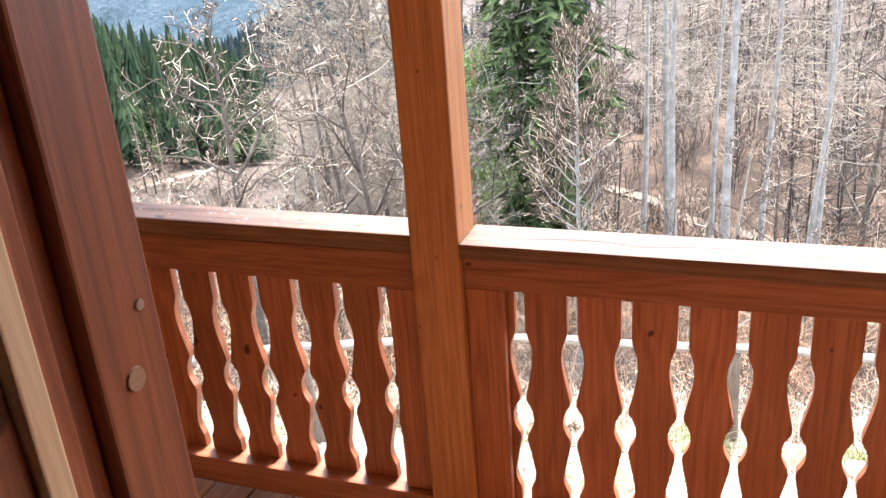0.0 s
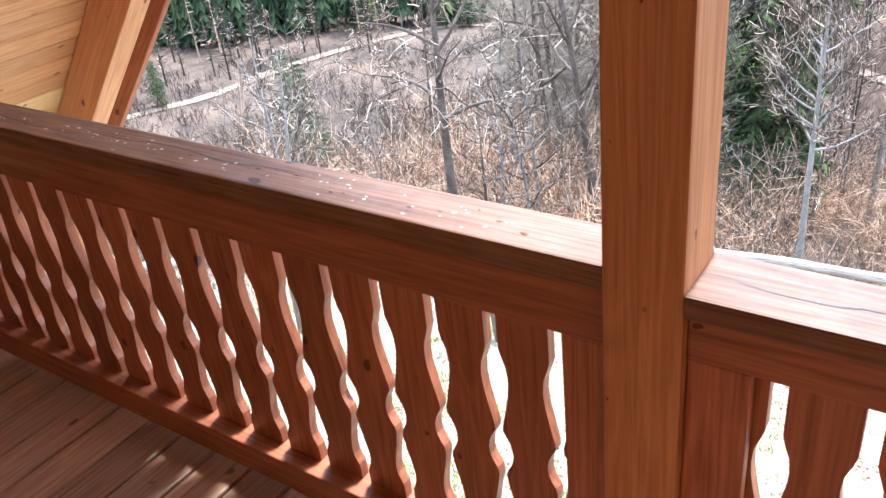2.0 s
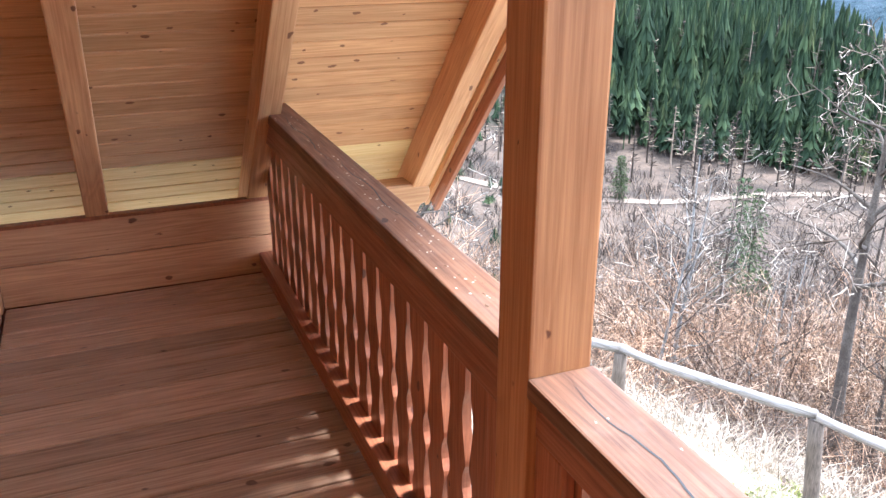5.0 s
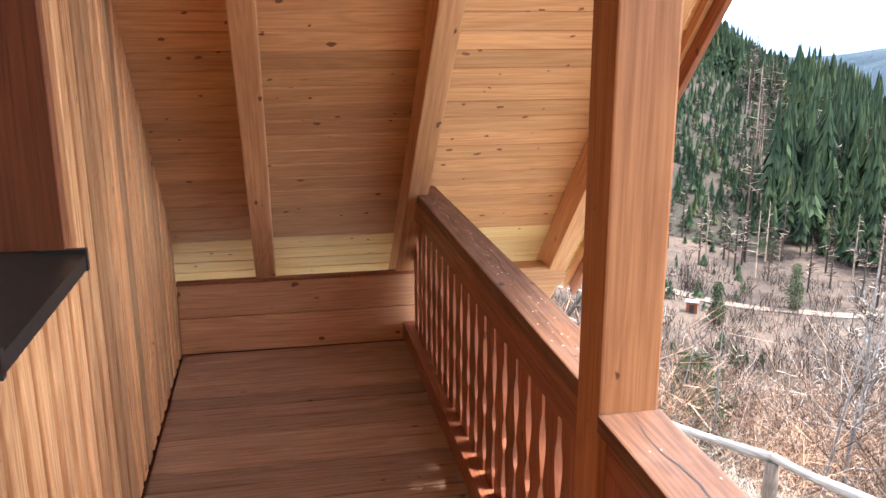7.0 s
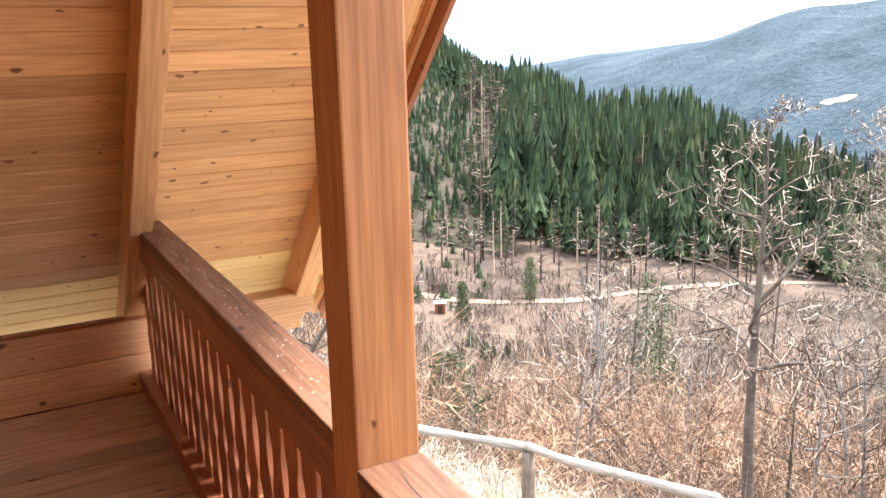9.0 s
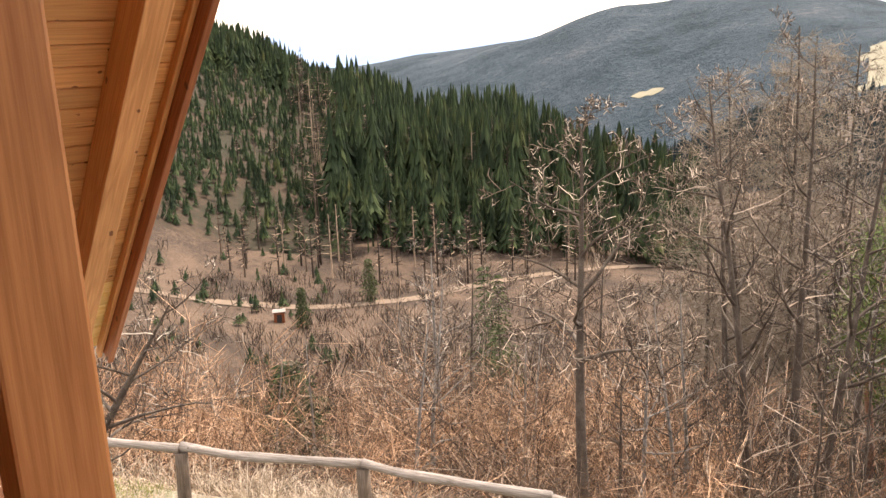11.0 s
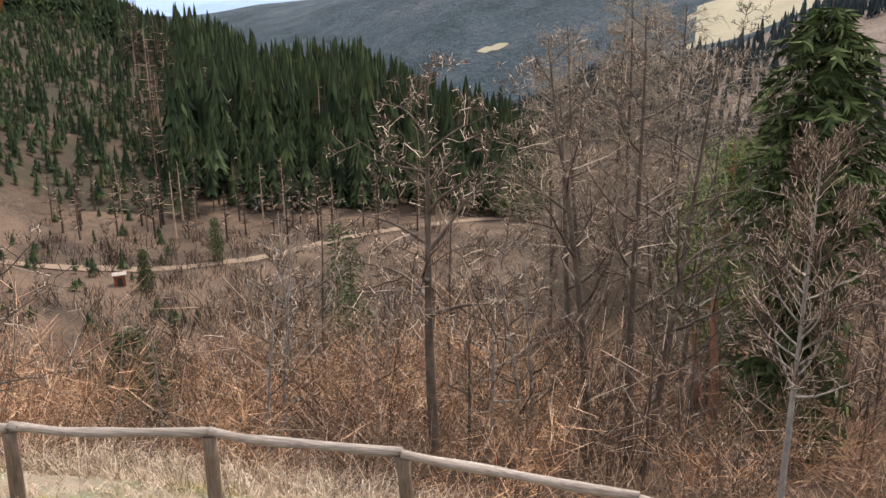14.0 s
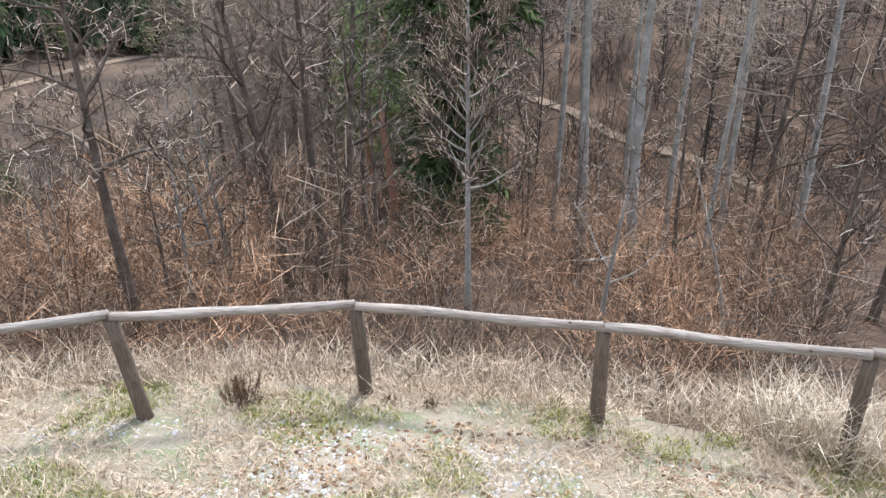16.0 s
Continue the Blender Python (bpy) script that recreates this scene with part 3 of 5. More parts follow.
def ground_z(x, y):
    r = math.hypot(x - 1.2, y + 0.3)
    s = fence_s(x, y)
    near = -3.2 - 0.16 * max(-8.0, min(y, 7.5)) + 0.05 * noise.noise((x * 0.7, y * 0.7, 0))
    if s > 0.3:
        near -= 0.44 * (s - 0.3) + 0.35 * smooth(0.3, 2.5, s)
    near += 0.25 * smooth(8, 20, r) * noise.noise((x * 0.15, y * 0.15, 3))
    if y < -3:
        near = max(near, -3.3)
    u = smooth(38, 66, r)
    if u <= 0:
        return near
    far = profile_z(azimuth(x, y), r)
    far += (0.012 * r) * noise.noise((x / (8 + r * 0.13), y / (8 + r * 0.13), 7)) * smooth(60, 200, r)
    return near * (1 - u) + far * u


GRASS = ground_like("dry_spring_grass", ((0.32, (0.13, 0.095, 0.065)), (0.41, (0.28, 0.225, 0.155)), (0.47, (0.30, 0.265, 0.205)), (0.53, (0.25, 0.22, 0.165)), (0.57, (0.14, 0.185, 0.065)), (0.61, (0.34, 0.33, 0.315)), (0.70, (0.20, 0.155, 0.11))), 1.7, bump=1.0, fine_scale=18)
LITTER = ground_like("leaf_litter", ((0.32, (0.025, 0.017, 0.012)), (0.5, (0.065, 0.042, 0.028)), (0.66, (0.15, 0.098, 0.065))), 0.5, bump=0.8)
VALLEY = ground_like("brown_valley_scrub", ((0.32, (0.025, 0.02, 0.015)), (0.46, (0.06, 0.043, 0.031)), (0.6, (0.13, 0.09, 0.062)), (0.72, (0.045, 0.048, 0.026))), 0.12, bump=0.6, fine_scale=22)
# The blue-grey of these slopes is distance haze painted into the colour.
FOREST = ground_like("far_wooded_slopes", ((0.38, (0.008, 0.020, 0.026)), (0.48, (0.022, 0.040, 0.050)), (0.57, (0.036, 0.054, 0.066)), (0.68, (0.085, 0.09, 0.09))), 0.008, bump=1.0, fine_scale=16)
# Aerial haze is mixed into the base colour and turns this range blue.
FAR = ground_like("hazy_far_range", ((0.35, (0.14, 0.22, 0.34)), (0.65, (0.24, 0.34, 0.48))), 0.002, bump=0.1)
FIELD = ground_like("pale_field", ((0.3, (0.17, 0.16, 0.11)), (0.7, (0.25, 0.23, 0.16))), 0.02, bump=0.1)
TRACK = ground_like("gravel_track", ((0.3, (0.12, 0.09, 0.065)), (0.7, (0.24, 0.18, 0.13))), 0.5, bump=0.3)
CLEARCUT = ground_like("clear_cut_slope", ((0.32, (0.04, 0.034, 0.030)), (0.46, (0.09, 0.072, 0.058)), (0.6, (0.15, 0.122, 0.10)), (0.72, (0.04, 0.055, 0.035))), 0.035, bump=0.4, fine_scale=12)
SLOPE_SCRUB = ground_like("scrubby_slope", ((0.34, (0.03, 0.032, 0.02)), (0.45, (0.035, 0.032, 0.02)), (0.54, (0.05, 0.037, 0.025)), (0.66, (0.09, 0.062, 0.042)), (0.74, (0.04, 0.06, 0.025))), 0.09, bump=0.5, fine_scale=9)
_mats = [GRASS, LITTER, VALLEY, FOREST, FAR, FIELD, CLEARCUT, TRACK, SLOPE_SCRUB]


def land_kind(x, y):
    r, a, s = math.hypot(x - 1.2, y + 0.3), azimuth(x, y), fence_s(x, y)
    wob = 3 * noise.noise((x * 0.05, y * 0.05, 1))
    if s < 0.7 + 0.6 * noise.noise((x * 0.8, y * 0.8, 5)):
        return 0
    if r < 70:
        return 1
    if r < 128:
        return 2
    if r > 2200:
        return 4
    if 16 < a < 23.8 + wob * 0.2 and 690 < r < 900:
        return 5
    if -5 < a < 26 and 330 < r < 660:
        return 6
    if r < 330:
        return 2 if a < 57 + wob * 0.2 else 8
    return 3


az_list = [-180 + 10 * i for i in range(11)] + [-74 + 1.0 * i for i in range(64)] + [-10 + 0.55 * i for i in range(182)] + [91 + 9 * i for i in range(10)]
az_list = sorted(set(round(a, 3) for a in az_list if a < 180))
rs = [0.0]
r = 1.2
while r < 4600:
    rs.append(r)
    r += max(0.35, 0.035 * r) if r < 1000 else 0.06 * r
verts, faces, fm = [], [], []
for r in rs[1:]:
    for a in az_list:
        x, y = 1.2 - r * math.sin(radians(a)), -0.3 + r * math.cos(radians(a))
        verts.append((x, y, ground_z(x, y)))
na = len(az_list)
verts.append((1.2, -0.3, ground_z(1.2, -0.3)))
for i in range(len(rs) - 2):
    for j in range(na):
        k = (j + 1) % na
        faces.append((i * na + j, (i + 1) * na + j, (i + 1) * na + k, i * na + k))
        xc = (verts[i * na + j][0] + verts[(i + 1) * na + k][0]) / 2
        yc = (verts[i * na + j][1] + verts[(i + 1) * na + k][1]) / 2
        fm.append(land_kind(xc, yc))
for j in range(na):
    faces.append((len(verts) - 1, j, (j + 1) % na))
    fm.append(0)
me = bpy.data.meshes.new("ground")
me.from_pydata(verts, [], faces)
for m in _mats:
    me.materials.append(m)
me.polygons.foreach_set("material_index", fm)
me.polygons.foreach_set("use_smooth", [True] * len(faces))
me.update()
bm = bmesh.new()
bm.from_mesh(me)
bmesh.ops.recalc_face_normals(bm, faces=bm.faces)
bm.to_mesh(me)
bm.free()
ground = tagged(new("ground", me), "dry grass bank falling to a brown wooded valley and far hills", "ground", kind="structure")


def track(name, pts, width, label):
    """A pale forest track draped on the land."""
    fine = []
    for (x0, y0), (x1, y1) in zip(pts, pts[1:]):
        for k in range(10):
            fine.append((x0 + (x1 - x0) * k / 10, y0 + (y1 - y0) * k / 10))
    bm = bmesh.new()
    prev = None
    for (x0, y0), (x1, y1) in zip(fine, fine[1:]):
        d = Vector((x1 - x0, y1 - y0)).normalized()
        w = width * (1 + 0.3 * noise.noise((x0 * 0.1, y0 * 0.1, 2)))
        row = []
        for q in (-1, -0.33, 0.33, 1):
            px, py = x0 - d.y * w * q / 2, y0 + d.x * w * q / 2
            row.append(bm.verts.new((px, py, ground_z(px, py) + 0.12)))
        if prev:
            for k in range(3):
                bm.faces.new((prev[k], row[k], row[k + 1], prev[k + 1]))
        prev = row
    bmesh.ops.recalc_face_normals(bm, faces=bm.faces)
    ob = link(name, bm, TRACK)
    return tagged(ob, label, "track", kind="structure")


track("road", [(-105, 20), (-96, 35), (-86, 48), (-83, 62), (-82, 74), (-81, 80), (-78, 92), (-74, 105), (-66, 118), (-52, 128)], 1.9, "pale gravel forest track along the valley floor")
track("road", [(-16, 60), (-10.6, 58), (-6, 56.5), (-2.8, 54.5), (3, 52.5), (8, 49)], 0.7, "pale forest track between the bare trunks")


# ---------------------------------------------------------------- log fence
POSTS = [(-11.2, 0.4), (-9.4, 1.8), (-7.62, 3.10), (-5.84, 4.43), (-3.94, 5.43), (-1.86, 6.64), (0.70, 6.90), (3.18, 7.02), (5.6, 6.8), (7.9, 6.2)]
TOPS = [-2.71, -2.78, -2.84, -2.85, -2.86, -3.15, -3.15, -3.10, -2.98, -2.8]


def log_tube(pts, radii, sides=12, seed=0, flat_caps=True):
    rnd = random.Random(seed)
    bm = bmesh.new()
    prev = None
    for i, (p, r) in enumerate(zip(pts, radii)):
        p = Vector(p)
        d = (Vector(pts[min(i + 1, len(pts) - 1)]) - Vector(pts[max(i - 1, 0)])).normalized()
        up = Vector((0, 0, 1)) if abs(d.z) < 0.8 else Vector((0, 1, 0))
        u = d.cross(up).normalized()
        v = u.cross(d)
        ring = []
        for k in range(sides):
            a = 2 * math.pi * k / sides
            rr = r * (1 + 0.05 * math.sin(3 * a + i * 0.4) + rnd.uniform(-0.03, 0.03))
            ring.append(bm.verts.new(p + u * math.cos(a) * rr + v * math.sin(a) * rr))
        if prev:
            for k in range(sides):
                bm.faces.new((prev[k], prev[(k + 1) % sides], ring[(k + 1) % sides], ring[k]))
        else:
            bm.faces.new(ring[::-1])
        prev = ring
    bm.faces.new(prev)
    bmesh.ops.recalc_face_normals(bm, faces=bm.faces)
    return bm


fence = thing("log_fence", "weathered grey round-log fence with one rail on short posts", "fence")
for i, ((x, y), zt) in enumerate(zip(POSTS, TOPS)):
    zb = ground_z(x, y) - 0.2
    lean = (0.16 if i == 4 else random.uniform(-0.06, 0.06), random.uniform(-0.03, 0.03))
    pts = [(x + lean[0] * (1 - k / 5), y + lean[1] * (1 - k / 5), zb + (zt - 0.02 - zb) * k / 5) for k in range(6)]
    part("fence_post", log_tube(pts, [0.088, 0.082, 0.08, 0.078, 0.076, 0.074], seed=i), FENCE_Z, fence, smooth=True)
for i in range(len(POSTS) - 1):
    a, b = Vector((*POSTS[i], TOPS[i] + 0.045)), Vector((*POSTS[i + 1], TOPS[i + 1] + 0.045))
    d = (b - a)
    L = d.length
    loc = []
    for k in range(13):
        f = k / 12
        loc.append((f * (L - 0.01), 0.02 * math.sin(f * 5 + i), -0.03 * math.sin(math.pi * f) + 0.012 * math.sin(9 * f + i)))
    ob = part("fence_rail", log_tube(loc, [0.051 + 0.006 * math.sin(k * 1.1 + i) for k in range(13)], seed=20 + i), FENCE, fence, smooth=True)
    ob.matrix_world = Matrix.Translation(a) @ d.to_track_quat('X', 'Z').to_matrix().to_4x4()


# ---------------------------------------------------------------- vegetation
BARK = ground_like("grey_brown_bark", ((0.3, (0.034, 0.026, 0.02)), (0.5, (0.082, 0.064, 0.049)), (0.7, (0.20, 0.172, 0.138))), 3.0, bump=0.6)
PALE_BARK = ground_like("pale_lichen_bark", ((0.3, (0.11, 0.10, 0.09)), (0.5, (0.23, 0.215, 0.19)), (0.7, (0.40, 0.39, 0.365))), 3.0, bump=0.5)
RED_BARK = ground_like("reddish_pine_bark", ((0.3, (0.14, 0.07, 0.045)), (0.7, (0.34, 0.18, 0.11))), 3.0, bump=0.6)
LARCH_TWIG = ground_like("olive_brown_twigs", ((0.3, (0.12, 0.098, 0.072)), (0.7, (0.32, 0.265, 0.20))), 0.8, bump=0.2)


def twig_like(name, a, b, c, mid=0.55, patch=0.0):
    """Thin brown stems, each stem a shade of its own; patch: size in metres of lighter and browner groups."""
    m, t, p = nodes_of(name)
    rnd = t.nodes.new("ShaderNodeNewGeometry").outputs["Random Per Island"]
    ob = t.nodes.new("ShaderNodeObjectInfo").outputs["Random"]
    col = ramp(t, rnd, (0.0, a), (max(0.02, mid * 2 - 1.1), a), (mid, b), (1.0, c))
    L = t.links.new
    if patch:
        n = add(t, "ShaderNodeTexNoise", Scale=1.0 / patch, Detail=1.0)
        L(t.nodes.new("ShaderNodeTexCoord").outputs["Object"], n.inputs["Vector"])
        col = mixed(t, 'MULTIPLY', 1.0, col, ramp(t, n.outputs[0], (0.30, (0.5, 0.55, 0.6)), (0.48, (0.95, 1.0, 1.0)), (0.62, (1.2, 1.18, 1.08)), (0.75, (1.9, 1.45, 1.2))))
    L(mixed(t, 'MULTIPLY', 1.0, col, ramp(t, ob, (0.0, (0.52, 0.53, 0.54)), (0.35, (0.95, 0.82, 0.70)), (0.7, (1.12, 1.0, 0.88)), (1.0, (0.85, 0.86, 0.84)))), p.inputs["Base Color"])
    p.inputs["Roughness"].default_value = 0.85
    p.inputs["Specular IOR Level"].default_value = 0.15
    return m


TWIG = twig_like("brown_shrub_stems", (0.15, 0.094, 0.06), (0.45, 0.29, 0.185), (0.90, 0.69, 0.51), 0.68)
STEM = twig_like("dark_shrub_stems", (0.035, 0.024, 0.018), (0.10, 0.064, 0.045), (0.28, 0.19, 0.135))
GREY_TWIG = twig_like("grey_shrub_stems", (0.045, 0.037, 0.031), (0.16, 0.13, 0.105), (0.60, 0.55, 0.48), 0.74)
WOOD_TWIG = twig_like("brown_grey_wood", (0.035, 0.029, 0.025), (0.105, 0.086, 0.07), (0.36, 0.30, 0.24), 0.78)
SCRUB_TWIG = twig_like("grey_brown_scrub", (0.04, 0.032, 0.026), (0.15, 0.11, 0.085), (0.52, 0.41, 0.32), 0.78)
NEEDLE = twig_like("spruce_needles", (0.022, 0.04, 0.017), (0.042, 0.072, 0.028), (0.08, 0.125, 0.048))
PINE_NEEDLE = twig_like("pine_needles", (0.06, 0.10, 0.035), (0.11, 0.17, 0.055), (0.17, 0.24, 0.09))
FARTREE = twig_like("far_conifer_needles", (0.018, 0.034, 0.018), (0.032, 0.056, 0.027), (0.062, 0.095, 0.045), patch=6.0)
# Bluer copy of the conifer needles, with the haze of distance in its tones.
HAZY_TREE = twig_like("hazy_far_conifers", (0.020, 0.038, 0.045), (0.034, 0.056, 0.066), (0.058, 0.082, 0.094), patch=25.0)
STRAW = twig_like("dry_grass_blades", (0.26, 0.22, 0.165), (0.47, 0.42, 0.335), (0.68, 0.64, 0.56))
GREEN = twig_like("green_grass_blades", (0.12, 0.17, 0.04), (0.22, 0.28, 0.08), (0.36, 0.38, 0.15))


class Tubes:
    """Collects tapered tubes for one mesh."""

    def __init__(self):
        self.v, self.f = [], []

    def tube(self, pts, radii, sides):
        base = len(self.v)
        n = len(pts)
        for i in range(n):
            p = pts[i]
            q = pts[i + 1] if i + 1 < n else pts[i]
            o = pts[i - 1] if i else pts[i]
            d = (q - o)
            d.normalize()
            u = d.cross(Vector((0.31, 0.95, 0.05)))
            if u.length < 1e-3:
                u = Vector((1, 0, 0))
            u.normalize()
            w = d.cross(u)
            r = radii[i]
            for k in range(sides):
                a = 6.2832 * k / sides
                self.v.append(p + u * (math.cos(a) * r) + w * (math.sin(a) * r))
        for i in range(n - 1):
            for k in range(sides):
                a, b = base + i * sides + k, base + i * sides + (k + 1) % sides
                self.f.append((a, b, b + sides, a + sides))

    def tri(self, a, b, c):
        n = len(self.v)
        self.v += [a, b, c]
        self.f.append((n, n + 1, n + 2))

    def object(self, name, mat, parent=None, smooth=False):
        me = bpy.data.meshes.new(name)
        me.from_pydata([tuple(p) for p in self.v], [], self.f)
        me.materials.append(mat)
        if smooth:
            me.polygons.foreach_set("use_smooth", [True] * len(me.polygons))
        ob = new(name, me)
        ob.parent = parent
        return ob


def rand_dir(rng, up=0.0):
    v = Vector((rng.gauss(0, 1), rng.gauss(0, 1), rng.gauss(0, 1) + up))
    return v.normalized()


def grow(T, tw, rng, p, d, length, r, depth, wiggle, kids, spread, rise, min_r=0.004):
    """A limb that bends on its way and throws side limbs; the thin ones go to the twigs."""
    n = 6 if depth > 1 else (4 if depth == 1 else 2)
    pts, radii = [p.copy()], [r]
    step = length / n
    spots = []
    for i in range(n):
        d = (d + rand_dir(rng) * wiggle + Vector((0, 0, rise))).normalized()
        p = p + d * step
        pts.append(p.copy())
        radii.append(max(min_r, r * (1 - 0.82 * (i + 1) / n)))
        spots.append((p.copy(), d.copy(), radii[-1], (i + 1) / n))
    (T if r > 0.02 else tw).tube(pts, radii, 7 if r > 0.08 else (5 if r > 0.03 else 3))
    if depth == 0:
        return
    for k in range(kids):
        f = rng.uniform(0.25, 1.0)
        q, e, rr, ff = spots[min(n - 1, int(f * n))]
        side = rand_dir(rng)
        side = (side - e * side.dot(e)).normalized()
        nd = (e * (1 - spread) + side * spread + Vector((0, 0, 0.1))).normalized()
        grow(T, tw, rng, q - e * rng.uniform(0, step * 0.8), nd, length * rng.uniform(0.38, 0.68) * (1.15 - 0.5 * ff), max(min_r, min(rr, r * 0.5) * 0.8), depth - 1, wiggle * 1.15, kids if depth > 1 else max(3, kids - 1), spread, rise, min_r)


def bare_tree(x, y, top, r, label, seed, lean=(0, 0), crown=0.45, limbs=11, limb_len=0.32, depth=2, kids=6, mat=BARK, twig=GREY_TWIG, rise=0.05, spread=0.6, wiggle=0.16, min_r=0.0052, name="bare_tree"):
    """A leafless broadleaf: trunk with a bend, limbs over the crown, twigs at the ends."""
    rng = random.Random(seed)
    z0 = ground_z(x, y) - 0.15
    h = top - z0
    tree = thing(name, label, "tree", (x, y, z0), group="bare trees on the slope")
    T, tw = Tubes(), Tubes()
    pts, radii = [], []
    bx, by = rng.uniform(-1, 1) * 0.02 * h, rng.uniform(-1, 1) * 0.02 * h
    for i in range(13):
        f = i / 12
        pts.append(Vector((lean[0] * f + bx * math.sin(f * 5), lean[1] * f + by * math.sin(f * 4 + 1), h * f)))
        radii.append(max(min_r * 1.5, r * (1 - 0.88 * f) * (1.25 if i == 0 else 1)))
    T.tube(pts, radii, 9)
    for k in range(limbs):
        f = 1 - crown + crown * (k + rng.random() * 0.8) / limbs
        f = min(0.98, f)
        i = min(11, int(f * 12))
        p = pts[i].lerp(pts[i + 1], f * 12 - i)
        a = k * 2.4 + rng.uniform(-0.4, 0.4)
        d = Vector((math.cos(a), math.sin(a), rng.uniform(0.25, 0.9))).normalized()
        taper = 1.0 - 0.65 * (f - (1 - crown)) / crown
        grow(T, tw, rng, p, d, h * limb_len * taper * rng.uniform(0.75, 1.15), max(min_r, r * 0.42 * taper), depth, wiggle, kids, spread, rise, min_r)
    T.object("trunk", mat, tree, True)
    tw.object("crown", twig, tree)
    return tree


def larch(x, y, top, r, label, seed, lean=(0, 0), start=0.35, reach=0.12, n=60, mat=BARK, twigs=9):
    """A tall leafless larch: straight trunk, many level short branches hung with fine twigs."""
    rng = random.Random(seed)
    z0 = ground_z(x, y) - 0.15
    h = top - z0
    tree = thing("larch_tree", label, "tree", (x, y, z0), group="larches on the slope")
    T, tw = Tubes(), Tubes()
    pts = [Vector((lean[0] * i / 14 + 0.05 * math.sin(i * 0.7 + seed), lean[1] * i / 14, h * i / 14)) for i in range(15)]
    T.tube(pts, [max(0.015, r * (1 - 0.85 * i / 14)) for i in range(15)], 9)
    for k in range(n):
        f = start + (0.98 - start) * (k + rng.random()) / n
        i = min(13, int(f * 14))
        p = pts[i].lerp(pts[i + 1], f * 14 - i)
        a = k * 2.39 + rng.uniform(-0.5, 0.5)
        L = h * reach * (1.15 - 0.85 * (f - start) / (1 - start)) * rng.uniform(0.6, 1.2)
        d = Vector((math.cos(a), math.sin(a), rng.uniform(-0.15, 0.25))).normalized()
        q, bp, br = p.copy(), [p.copy()], [0.018]
        for s in range(4):
            d = (d + rand_dir(rng) * 0.12 + Vector((0, 0, 0.04))).normalized()
            q = q + d * L / 4
            bp.append(q.copy())
            br.append(0.016 - 0.0028 * (s + 1))
            for m in range(twigs // 3 if s else 1):
                e = (d * 0.5 + rand_dir(rng) * 0.9 + Vector((0, 0, -0.1))).normalized()
                b = q - d * rng.uniform(0, L / 4)
                ll = L * rng.uniform(0.18, 0.42)
                tw.tube([b, b + e * ll * 0.5 + Vector((0, 0, 0.02)), b + e * ll], [0.009, 0.008, 0.005], 3)
        tw.tube(bp, br, 3)
    T.object("trunk", mat, tree, True)
    tw.object("crown", LARCH_TWIG, tree)
    return tree


def spruce(x, y, top, width, label, seed, whorls=46, per=9, bare=0.06, drooping=0.35, name="spruce_tree", tufts=30):
    """A dark spruce: level whorls of drooping boughs, each hung with needle sprays."""
    rng = random.Random(seed)
    z0 = ground_z(x, y) - 0.15
    h = top - z0
    tree = thing(name, label, "tree", (x, y, z0), group="conifers")
    T, N = Tubes(), Tubes()
    T.tube([Vector((0, 0, h * i / 8)) for i in range(9)], [max(0.015, 0.022 * h * (1 - i / 8.2)) * 0.6 for i in range(9)], 8)
    for w in range(whorls):
        f = bare + (0.99 - bare) * w / whorls
        z = h * f
        R = width / 2 * (1 - f) ** 0.62 * rng.uniform(0.72, 1.08) + 0.15
        if width > 5 and f < 0.56:
            R *= 0.42
        elif f < 0.3:
            R *= 0.6 + 1.3 * f
        for k in range(per):
            a = w * 1.1 + 6.283 * k / per + rng.uniform(-0.3, 0.3)
            L = R * rng.uniform(0.55, 1.15)
            out = Vector((math.cos(a), math.sin(a), 0))
            side = Vector((-out.y, out.x, 0))
            pts = []
            for s in range(4):
                u = s / 3
                pts.append(Vector((0, 0, z)) + out * L * u + Vector((0, 0, L * (0.12 * u - drooping * u * u))))
            T.tube(pts, [0.02, 0.015, 0.01, 0.005], 3)
            for m in range(int(tufts * (0.35 + 0.65 * L / (width / 2)))):
                u = rng.uniform(0.12, 1.0) ** 0.8
                b = Vector((0, 0, z)) + out * L * u + Vector((0, 0, L * (0.12 * u - drooping * u * u)))
                e = (side * rng.choice((-1, 1)) * rng.uniform(0.3, 1) + out * rng.uniform(0.2, 1) + Vector((0, 0, rng.uniform(-0.9, 0.1)))).normalized()
                ll = rng.uniform(0.16, 0.42) * (0.6 + width * 0.1)
                ww = rand_dir(rng) * (0.085 if width > 5 else 0.06)
                N.tri(b - ww, b + ww, b + e * ll)
    T.object("trunk", BARK, tree, True)
    N.object("needles", NEEDLE, tree)
    return tree


